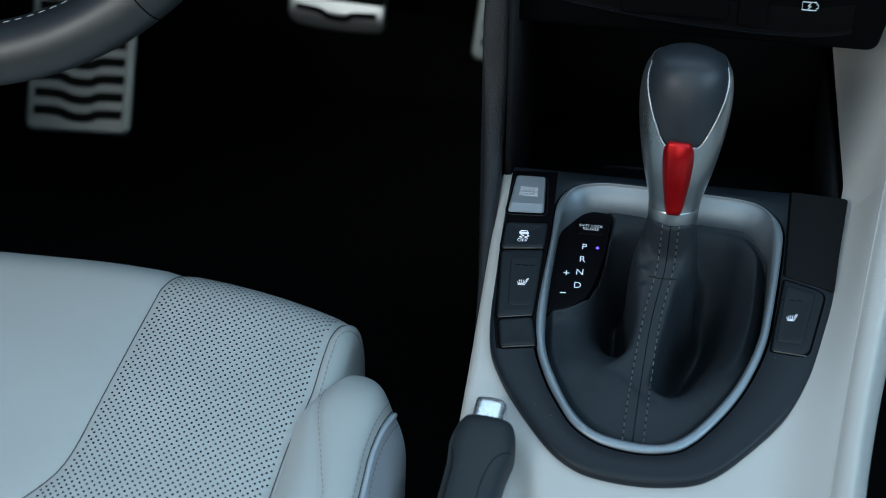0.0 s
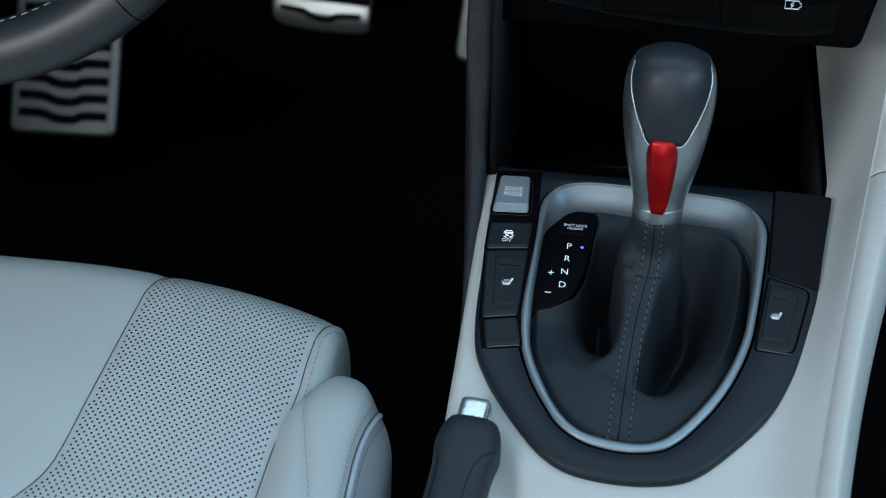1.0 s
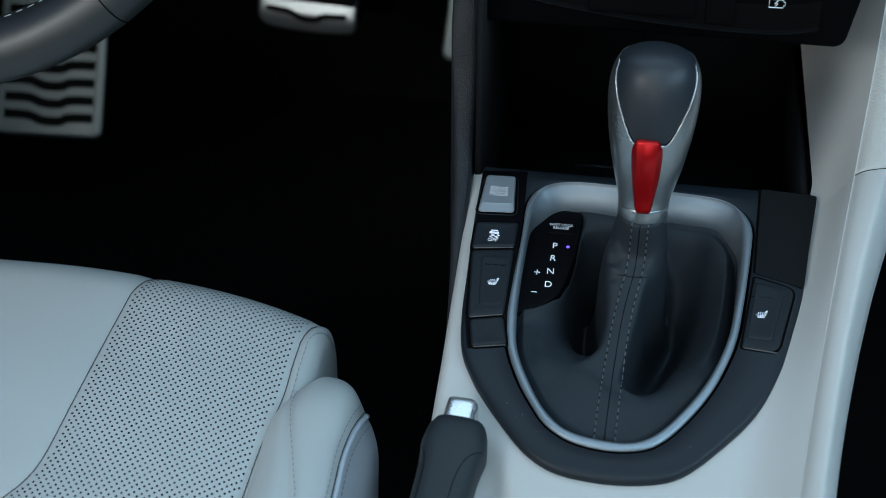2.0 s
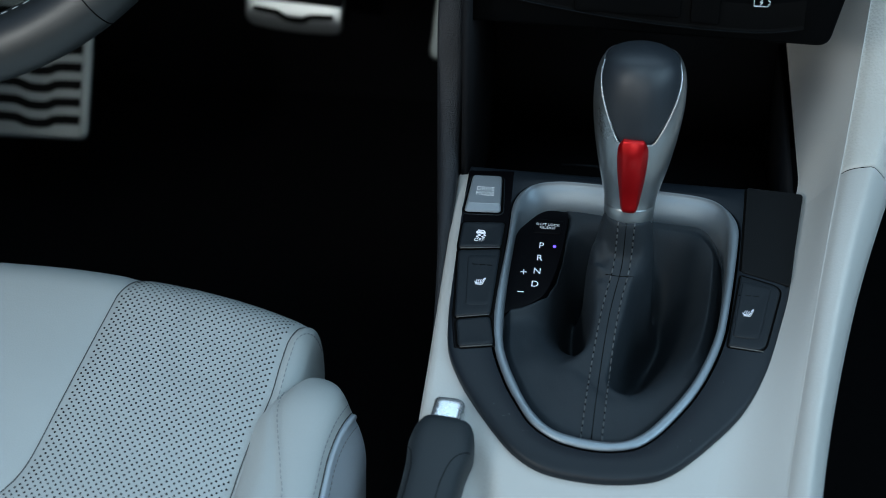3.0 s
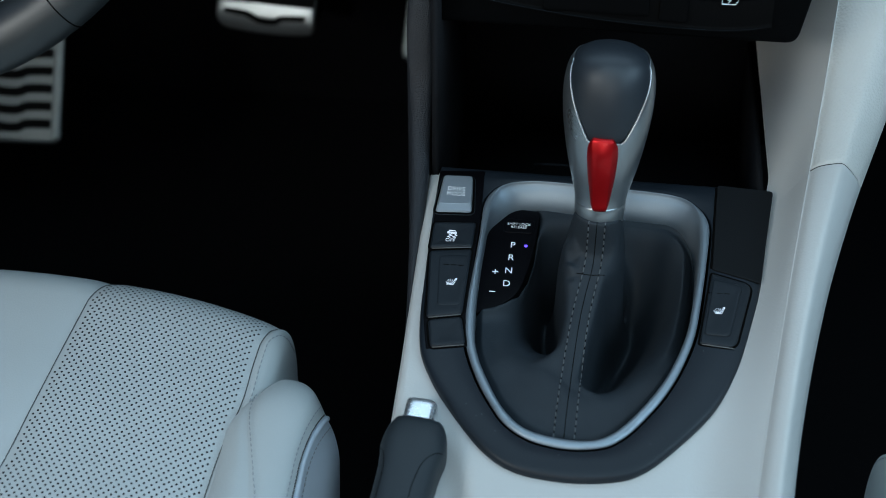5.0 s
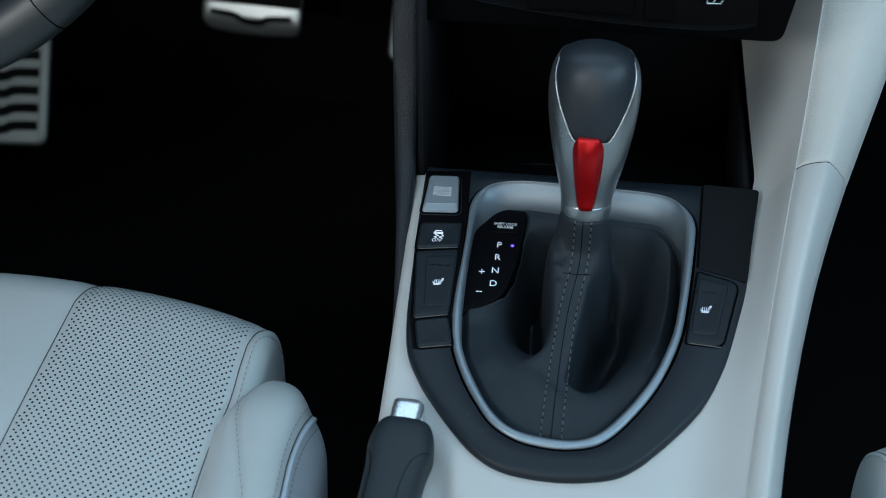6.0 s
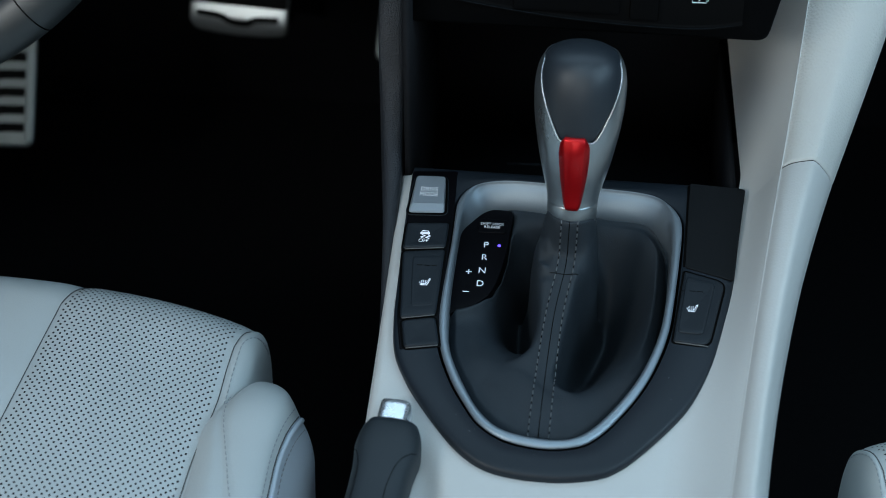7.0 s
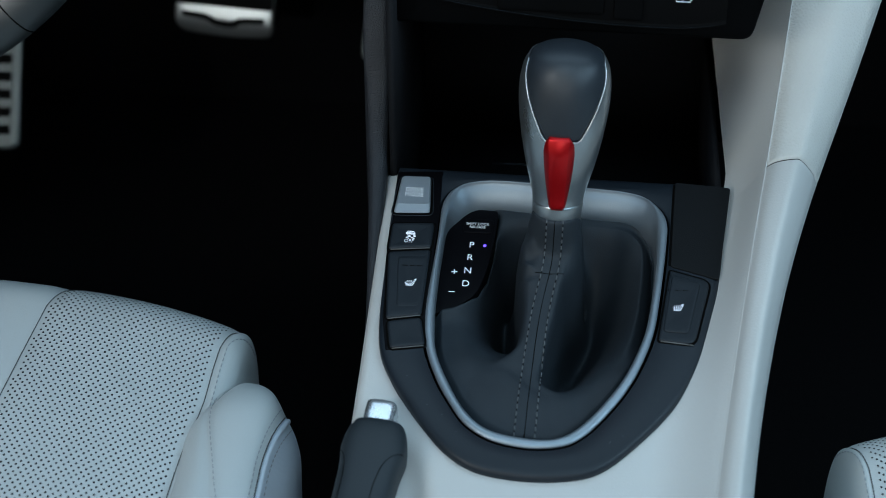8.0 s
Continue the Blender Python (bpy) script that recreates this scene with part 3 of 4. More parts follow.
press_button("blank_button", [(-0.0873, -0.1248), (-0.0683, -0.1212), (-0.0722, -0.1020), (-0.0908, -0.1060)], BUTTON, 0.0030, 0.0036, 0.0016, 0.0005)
# passenger's bank
part("gap", slab(rounded([(0.0628, -0.0572), (0.0660, -0.0580), (0.0690, 0.0040), (0.0656, 0.0050)], 0.0004), -0.004, 0.00225, 0.0003), GAP, panel)
part("blank_cover", slab(rounded([(0.0640, -0.0582), (0.0905, -0.0662), (0.0990, 0.0040), (0.0668, 0.0062)], [0.0012, 0.0020, 0.0025, 0.0015]), -0.012, 0.0030, 0.0005), COVER, panel, "matt black blanking cover", smooth=False)
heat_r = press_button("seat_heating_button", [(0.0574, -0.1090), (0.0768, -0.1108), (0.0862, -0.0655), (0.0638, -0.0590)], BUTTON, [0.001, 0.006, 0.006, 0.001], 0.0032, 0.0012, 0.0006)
part("thumb_pad", slab(rounded([(0.0595, -0.1055), (0.0738, -0.1060), (0.0808, -0.0695), (0.0646, -0.0650)], 0.003), 0.001, 0.0038, 0.001, 0.0006), BUTTON, heat_r)


def seat_icon(x, y, z, parent):
    """A small seat with three heat waves."""
    lines = [[(-0.0042, -0.0002), (-0.0030, -0.0016), (-0.0006, -0.0017), (0.0014, -0.0014), (0.0036, 0.0026), (0.0046, 0.0026)], [(0.0020, -0.0026), (0.0046, 0.0026)], [(-0.0034, -0.0026), (0.0020, -0.0026)]]
    for k in range(3):
        x0 = -0.0026 + 0.0016 * k
        lines.append([(x0, -0.0024), (x0 + 0.0005, -0.0012), (x0, 0.0002), (x0 + 0.0006, 0.0014)])
    part("symbol", strokes([[(a * 0.70 + x, b * 0.88 + y) for a, b in ln] for ln in lines], 0.00022, z - 0.0003, z + 0.0001), INK, parent, "lit white seat heating symbol", smooth=False)
    for k in range(3):
        part("indicator", box(x - 0.0055 + 0.0042 * k, x - 0.0025 + 0.0042 * k, y + 0.0119, y + 0.0123, z - 0.0004, z + 0.0001), COVER, parent)


seat_icon(-0.0806, -0.0804, 0.0035, heat)
seat_icon(0.0677, -0.0880, 0.0035, heat_r)
car = [[(-0.0026, 0.0012), (-0.0018, 0.0034), (0.0020, 0.0034), (0.0028, 0.0012)], [(-0.0030, 0.0011), (0.0031, 0.0011)], [(-0.0030, 0.0020), (0.0030, 0.0020)],
       [(-0.0020, 0.0002), (0.0004, -0.0006), (-0.0026, -0.0020), (-0.0006, -0.0028)], [(0.0020, 0.0002), (0.0036, -0.0006), (0.0006, -0.0020), (0.0030, -0.0028)]]
part("symbol", strokes([[(a * 0.9 - 0.0838, b * 0.9 - 0.0458) for a, b in ln] for ln in car], 0.00026, 0.0028, 0.0036), INK, traction, "lit white skidding car symbol", smooth=False)
lettering("lettering", "OFF", 0.0033, pose(-0.0842, -0.0503, 0.0036), INK, traction, thin=0.016)


# gear indicator plate beside the boot
PLATE = [(-0.0700, -0.0905, 0), (-0.0630, -0.0887, 0), (-0.0568, -0.0862, 0), (-0.0510, -0.0815, 0), (-0.0442, -0.0735, 0), (-0.0398, -0.0590, 0), (-0.0370, -0.0400, 0), (-0.0356, -0.0200, 0), (-0.0356, -0.0135, 0), (-0.0362, -0.0112, 0)]
gate = part("gear_indicator", slab([Vector((p.x, p.y)) for p in spline(PLATE + [(-0.0395, -0.0108, 0), (-0.0480, -0.0105, 0), (-0.0580, -0.0125, 0), (-0.0650, -0.0250, 0), (-0.0690, -0.0600, 0)], 120, closed=True)], -0.030, -0.0110, 0.0004), GLOSS, panel, "gloss black gear position display")
for ch, x, y in (("P", -0.0493, -0.0371), ("R", -0.0496, -0.0466), ("N", -0.0501, -0.0565), ("D", -0.0506, -0.0662), ("+", -0.0577, -0.0582), ("\u2212", -0.0581, -0.0729)):
    lettering("lettering", ch, 0.0062 if ch.isalpha() else 0.0076, pose(x, y - 0.0014, -0.0110), INK, gate, thin=0.005)
part("release_cover", slab(rounded([(-0.0555, -0.0292), (-0.0385, -0.0292), (-0.0375, -0.0187), (-0.0540, -0.0182)], 0.002), -0.012, -0.0104, 0.0005), GLOSS, gate)
lettering("lettering", "SHIFT LOCK\nRELEASE", 0.0025, pose(-0.0468, -0.0246, -0.0094), PRINT, gate)
part("lamp", slab([Vector((-0.0417 + 0.0010 * math.cos(a), -0.0384 + 0.0010 * math.sin(a))) for a in [k * math.pi / 6 for k in range(12)]], -0.012, -0.0108, 0.0002), LED, gate, "small violet position lamp")


# ---- gear shifter ----
NECK = (-0.0012, -0.0463, 0.0375)


def between(marks, x):
    """Smooth reading of (x, value) marks in falling order of x."""
    if x >= marks[0][0]:
        return marks[0][1]
    n = len(marks)
    for i in range(n - 1):
        (x0, a), (x1, b) = marks[i], marks[i + 1]
        if x >= x1:
            p = marks[max(i - 1, 0)]
            q = marks[min(i + 2, n - 1)]
            m0 = (b - p[1]) / (x1 - p[0]) * (x1 - x0)
            m1 = (q[1] - a) / (q[0] - x0) * (x1 - x0)
            f = (x - x0) / (x1 - x0)
            return (2 * f ** 3 - 3 * f * f + 1) * a + (f ** 3 - 2 * f * f + f) * m0 + (3 * f * f - 2 * f ** 3) * b + (f ** 3 - f * f) * m1
    return marks[-1][1]


def seam_line(v):
    return between(((-0.055, -0.0016), (-0.070, -0.0027), (-0.084, -0.0054), (-0.097, -0.0074), (-0.120, -0.0094), (-0.150, -0.0110), (-0.176, -0.0120)), v)


# edges of the standing fold that runs back from the neck, and of the hollows beside it
FOLD_LEFT = ((-0.046, -0.0205), (-0.0535, -0.0237), (-0.0614, -0.0240), (-0.0684, -0.0234), (-0.0812, -0.0213), (-0.0914, -0.0195), (-0.1019, -0.0188), (-0.1126, -0.0202), (-0.1177, -0.0229), (-0.1226, -0.0280), (-0.129, -0.040), (-0.138, -0.070))
FOLD_RIGHT = ((-0.046, 0.0148), (-0.0538, 0.0162), (-0.0616, 0.0160), (-0.0674, 0.0140), (-0.0732, 0.0100), (-0.079, 0.0070), (-0.0893, 0.0050), (-0.100, 0.0027), (-0.1108, 0.0002), (-0.1215, -0.0019), (-0.1303, -0.0037), (-0.1365, -0.0030), (-0.141, 0.003), (-0.148, 0.022), (-0.160, 0.070))
HOLLOW_LEFT = ((-0.0270, -0.030), (-0.0305, -0.050), (-0.0330, -0.066), (-0.0365, -0.082), (-0.0425, -0.098), (-0.0350, -0.1120), (-0.0255, -0.1160), (-0.0150, -0.112), (-0.008, -0.09), (-0.004, -0.05), (-0.002, -0.026))
HOLLOW_RIGHT = ((-0.0090, -0.1335), (0.0085, -0.1345), (0.0200, -0.1260), (0.0305, -0.110), (0.0365, -0.092), (0.0395, -0.070), (0.0395, -0.045), (0.0330, -0.028), (0.006, -0.029), (-0.0010, -0.055), (-0.0060, -0.080), (-0.0100, -0.110))
# short creases in the gathered leather of the sleeve: ends and depth
CREASES = ((-0.0215, -0.0560, -0.0120, -0.0640, 0.0018), (-0.0190, -0.0650, -0.0110, -0.0705, 0.0013), (0.0145, -0.0560, 0.0085, -0.0680, 0.0014), (-0.0125, -0.0720, -0.0085, -0.0790, 0.0010), (0.0075, -0.0740, 0.0040, -0.0790, 0.0010))
CHANNEL_LEFT = ((-0.0270, -0.030), (-0.0290, -0.060), (-0.0320, -0.078), (-0.0320, -0.089), (-0.0270, -0.098), (-0.0185, -0.101), (-0.0080, -0.088), (-0.0040, -0.050), (-0.0020, -0.028))
CHANNEL = ((-0.0110, -0.1345), (0.0060, -0.1352), (0.0135, -0.1270), (0.0185, -0.1080), (0.0230, -0.0850), (0.0260, -0.0640), (0.0270, -0.0460), (0.0040, -0.0400), (-0.0010, -0.0550), (-0.0060, -0.0800), (-0.0100, -0.1100))
STEP, LOW_U, LOW_V, MANY_U, MANY_V = 0.0006, -0.080, -0.195, 250, 362


def blurred(a, sigma):
    """Soft copy of a height field; sigma in metres."""
    n = max(1, int(sigma / STEP * 3))
    k = np.exp(-0.5 * (np.arange(-n, n + 1) * STEP / sigma) ** 2)
    k /= k.sum()
    for axis in (0, 1):
        pad = np.pad(a, [(n, n) if x == axis else (0, 0) for x in (0, 1)], mode="edge")
        a = sum(w * (pad[i:i + a.shape[0]] if axis == 0 else pad[:, i:i + a.shape[1]]) for i, w in enumerate(k))
    return a


def filled(poly, uu, vv):
    """One inside the polygon, nought outside."""
    inside = np.zeros(uu.shape, bool)
    for (x0, y0), (x1, y1) in zip(poly, poly[1:] + poly[:1]):
        if y0 != y1:
            inside ^= ((vv < y0) != (vv < y1)) & (uu < x0 + (x1 - x0) * (vv - y0) / (y1 - y0))
    return inside.astype(float)


def boot_field():
    """Leather height over the panel's plane: a floor, two hollows, and the fold that falls back from the neck."""
    us, vs = LOW_U + STEP * np.arange(MANY_U), LOW_V + STEP * np.arange(MANY_V)
    uu, vv = np.meshgrid(us, vs, indexing="ij")

    def ease(x):
        x = np.clip(x, 0, 1)
        return x * x * (3 - 2 * x)

    floor = -0.0118 + 0.0050 * ease((-vv - 0.085) / 0.05)
    skirt = ease((-vv - 0.100) / 0.03)
    floor += 0.0035 * skirt * np.exp(-((uu + 0.020) / 0.022) ** 2) * np.exp(-((vv + 0.140) / 0.022) ** 2)
    floor -= 0.034 * blurred(filled(list(HOLLOW_LEFT), uu, vv), 0.0085) * (0.5 + 0.5 * ease((vv + 0.120) / 0.05)) + 0.090 * blurred(filled(list(CHANNEL_LEFT), uu, vv), 0.0052) * ease((vv + 0.110) / 0.050)
    floor -= 0.040 * blurred(filled(list(HOLLOW_RIGHT), uu, vv), 0.0075) * (0.40 + 0.60 * ease((vv + 0.130) / 0.07)) + 0.032 * blurred(filled(list(CHANNEL), uu, vv), 0.0046) * (0.55 + 0.45 * ease((vv + 0.130) / 0.05))
    plate = filled([(x, y) for x, y, _ in PLATE] + [(-0.0395, -0.0108), (-0.0480, -0.0105), (-0.080, -0.0105), (-0.080, -0.0905)], uu, vv)
    floor += 0.0190 * blurred(plate, 0.0040) * (1 - blurred(plate, 0.0012)) * ease((-vv - 0.020) / 0.012) - 0.0200 * blurred(plate, 0.0010) ** 4
    rho = np.hypot(uu - NECK[0], vv - NECK[1])
    past = np.maximum(0.0, rho - 0.0141)
    cone = 0.0335 - 7.0 * past + 3.6 * 0.0022 * np.log1p(np.exp((past - 0.0030) / 0.0022))
    crest = np.array([between(((-0.050, 0.0200), (-0.060, 0.0165), (-0.070, 0.0112), (-0.090, 0.0042), (-0.115, -0.0022), (-0.135, -0.0052), (-0.155, -0.0064), (-0.180, -0.0075)), v) for v in vs])[None, :]
    seam = np.array([seam_line(v) for v in vs])[None, :]
    both = 0.0022 * np.log(np.exp(cone / 0.0022) + np.exp(crest / 0.0022))
    lo, hi = np.array([between(FOLD_LEFT, v) for v in vs])[None, :], np.array([between(FOLD_RIGHT, v) for v in vs])[None, :]
    across = np.clip(np.where(uu < seam, (seam - uu) / (seam - lo), (uu - seam) / (hi - seam)), 0, 3)
    both = both - (0.0020 + 0.0032 * ease((vv + 0.125) / 0.06)) * across ** 3.2
    both = both + 0.0006 * ease((vv + 0.0742) / 0.0012) * ease((0.0095 - np.abs(uu - seam)) / 0.003) * ease((-vv - 0.05) / 0.01)
    keep_rear = np.exp(-(across / 1.04) ** 14)
    keep_front = np.exp(-(rho / 0.0192) ** 8)
    ahead = ease((vv - NECK[1]) / 0.006 + 0.5)
    top = both * (1 - ahead) + cone * ahead
    keep = keep_rear * (1 - ahead) + keep_front * ahead
    h = floor + np.maximum(0.0, top - floor) * keep
    ang = np.arctan2(uu - NECK[0], NECK[1] - vv)
    gather = ease((rho - 0.0135) / 0.003) * (1 - ease((rho - 0.028) / 0.012)) * keep * ease((np.abs(uu - seam) - 0.006) / 0.005)
    h = h + 0.0016 * np.sin(ang * 4 + rho * 620 + 60 * uu) * gather + 0.0008 * np.sin(ang * 9 - rho * 900) * gather
    for x0, y0, x1, y1, deep in CREASES:
        f = np.clip(((uu - x0) * (x1 - x0) + (vv - y0) * (y1 - y0)) / ((x1 - x0) ** 2 + (y1 - y0) ** 2), 0, 1)
        away = np.hypot(uu - x0 - f * (x1 - x0), vv - y0 - f * (y1 - y0))
        h = h - deep * np.sin(np.pi * np.clip(f, 0.08, 0.92)) * (np.exp(-(away / 0.0011) ** 2) - 0.5 * np.exp(-((away - 0.0024) / 0.0014) ** 2))
    soft = blurred(h, 0.0012)
    fillet = blurred(np.minimum(h, -0.016), 0.0036)
    sunk = ease((-0.016 - soft) / 0.012)
    soft = soft * (1 - sunk) + fillet * sunk
    near = ease((0.022 - rho) / 0.006)
    h = soft * (1 - near) + blurred(h, 0.0008) * near
    sag = np.array([[0.0008 * noise.noise(Vector((u * 55, v * 40, 0.3))) + 0.0004 * noise.noise(Vector((u * 150, v * 110, 1.7))) for v in vs] for u in us])
    return h + sag * ease((rho - 0.016) / 0.01) * ease((-vv - 0.085 + np.maximum(0, uu + 0.03) * 3) / 0.02)


BOOT_FIELD = boot_field()


def boot_height(u, v):
    x, y = (u - LOW_U) / STEP, (v - LOW_V) / STEP
    i, j = min(max(int(x), 0), MANY_U - 2), min(max(int(y), 0), MANY_V - 2)
    f, g = x - i, y - j
    a = BOOT_FIELD
    return float((a[i, j] * (1 - f) + a[i + 1, j] * f) * (1 - g) + (a[i, j + 1] * (1 - f) + a[i + 1, j + 1] * f) * g)


def shifter():
    t = thing("gear_shifter", PANEL, "automatic gear lever with black and silver knob and leather boot", "gear lever")
    ring_pts = []
    for a, r in zip(TURNS, R_IN):
        r -= recess(a, r)[0] * 0.94
        ring_pts.append((MID[0] + math.cos(a) * r, MID[1] + math.sin(a) * r))
    rows = []
    for j in range(161):
        s = j / 160
        row = []
        for x, y in ring_pts:
            dx, dy = x - NECK[0], y - NECK[1]
            d = math.hypot(dx, dy)
            r = 0.0110 + (d - 0.0110) * s ** 1.25
            u, v = NECK[0] + dx / d * r, NECK[1] + dy / d * r
            h = boot_height(u, v) - 0.006 * smooth01((s - 0.94) / 0.06) * smooth01((-v - 0.02) / 0.04) - 0.014 * smooth01((s - 0.86) / 0.12) * smooth01(u / 0.03) * smooth01((-v - 0.012) / 0.02) * smooth01((v + 0.13) / 0.04)
            row.append((u, v, h))
        rows.append(row)
    part("boot", grid(rows, close_v=True, flip=True), BOOT, t, "black leather shifter boot with a stitched seam")
    def on_boot(u, v, lift):
        return Vector((u, v - lift * 0.4, boot_height(u, v) + lift))

    stations = [-0.0570 - 0.1180 * k / 160 for k in range(161)]
    for side in (-1, 1):
        line = [seam_line(v) + side * (0.0045 + 0.0010 * smooth01((-v - 0.07) / 0.1)) for v in stations]
        part("stitch_groove", tube([on_boot(u, v, -0.0002) for u, v in zip(line, stations)], 0.00036, 6), GAP, t)
        part("stitching", stitches([on_boot(u, v, 0.0004) for u, v in zip(line, stations)], 0.0030, 0.0013, 0.00042), DARK_THREAD, t)
    part("seam", tube([on_boot(seam_line(v), v, -0.0001) for v in stations], 0.00028, 6), GAP, t)
    part("cross_seam", tube([on_boot(seam_line(-0.0745) + 0.0078 * (k / 10 - 1), -0.0745 + 0.0008 * (k / 10 - 1) ** 2, -0.0001) for k in range(21)], 0.00026, 6), GAP, t)
    return t


lever = shifter()

# the knob stands on an axis that leans towards the dashboard
KNOB_BASE, KNOB_TOP = Vector((-0.0010, -0.0500, 0.4440)), Vector((0.0002, -0.0285, 0.5365))
PROFILE = [(0.0, 0.0138), (0.07, 0.0142), (0.14, 0.0156), (0.28, 0.0190), (0.42, 0.0217), (0.56, 0.0237), (0.68, 0.0246), (0.79, 0.0243), (0.88, 0.0224), (0.945, 0.0183), (0.985, 0.0105), (1.0, 0.0002)]
KNOB_AXIS = (KNOB_TOP - KNOB_BASE)


def knob_point(phi, h, out=0.0):
    """phi = 0 faces the rear of the car."""
    curve = PROFILE
    for (h0, r0), (h1, r1) in zip(curve, curve[1:]):
        if h <= h1 + 1e-9:
            f = (h - h0) / (h1 - h0)
            r = r0 + (r1 - r0) * (f if h > 0.8 or h < 0.1 else f)
            break
    z = KNOB_AXIS.normalized()
    x = Vector((1, 0, 0))
    x = (x - z * x.dot(z)).normalized()
    y = z.cross(x)
    return KNOB_BASE + KNOB_AXIS * h + (x * math.sin(phi) - y * math.cos(phi)) * (r + out)


def smooth_profile():
    pts = spline([(h, r, 0) for h, r in PROFILE], 60)
    return [(p.x, max(p.y, 0.0)) for p in pts]


PROFILE = smooth_profile()


def cap_edge(phi):
    """Lower edge of the dark cap: level behind, then climbing round the sides."""
    a = abs((phi + math.pi) % (2 * math.pi) - math.pi)
    a += 0.09 * abs(math.sin(phi))
    climb = 0.46 + 0.50 * max(0.0, a - 0.44)
    k = 0.02
    low = 0.475 + k * math.log(1 + math.exp((climb - 0.475) / k)) if climb < 1.2 else climb
    return min(low, 0.94 - 0.05 * math.exp(-max(0.0, a - 1.2) * 3))


def knob():
    inv = PANEL.inverted()
    turns = [2 * math.pi * k / 96 for k in range(96)]

    def put(rows, name, material, label="", closed=True):
        return part(name, grid([[inv @ p for p in r] for r in rows], close_v=closed), material, lever, label)

    put([[knob_point(a, 0.046 + (cap_edge(a) - 0.046) * i / 30, 0.0001) for a in turns] for i in range(31)], "knob_body", SILVER, "satin silver knob shell")
    cap = [[knob_point(a, cap_edge(a) + 0.004 + (1 - cap_edge(a) - 0.004) * (1 - (1 - i / 30) ** 1.6), 0.0 if i else -0.001) for a in turns] for i in range(31)]
    put(cap, "knob_cap", KNOB, "black leather knob cap")
    part("trim_line", tube([inv @ knob_point(a, cap_edge(a) + 0.001, 0.0001) for a in turns + turns[:1]], 0.00034, 8, cap=False), CHROME, lever)
    collar = [[knob_point(a, h, o) for a in turns] for h, o in ((-0.075, -0.0020), (-0.075, -0.0004), (-0.068, 0.0), (0.030, 0.0002), (0.042, 0.0), (0.046, -0.0004), (0.048, -0.0014))]
    put(collar, "collar", SILVER, "silver ring under the knob")
    rows = []
    for i in range(25):
        f = i / 24
        h = 0.036 + (0.516 - 0.036) * f
        half = between(((1.0, 0.0056), (0.97, 0.0066), (0.91, 0.0082), (0.80, 0.0088), (0.50, 0.0083), (0.25, 0.0073), (0.07, 0.0062), (0.0, 0.0048)), f)
        flat = between(((1.0, 0.90), (0.90, 0.62), (0.80, 0.50), (0.30, 0.55), (0.0, 0.66)), f)
        row = []
        for q, lift in ((-1.0, -0.003), (-1.0, 0.0004), (-0.97, 0.0010), (-flat - 0.04, 0.0030), (-flat, 0.0032), (0.0, 0.0033), (flat, 0.0032), (flat + 0.04, 0.0030), (0.97, 0.0010), (1.0, 0.0004), (1.0, -0.003)):
            r = 0.0142 + 0.010 * h
            end = 0.70 + 0.50 * smooth01(f / 0.8) - 0.80 * max(0.0, (f - 0.80) / 0.20) ** 1.2 - smooth01((0.05 - f) / 0.05) * 0.3
            row.append(inv @ knob_point(q * half / r * 0.80 - 0.02 - 0.035 * f, h, lift * end))
        rows.append(row)
    bm = grid(rows)
    bm.verts.ensure_lookup_table()
    n = len(rows[0])
    bm.faces.new([bm.verts[k] for k in range(n)])
    bm.faces.new([bm.verts[24 * n + k] for k in range(n)][::-1])
    part("release_button", bm, RED, lever, "glossy metallic red release button")


knob()


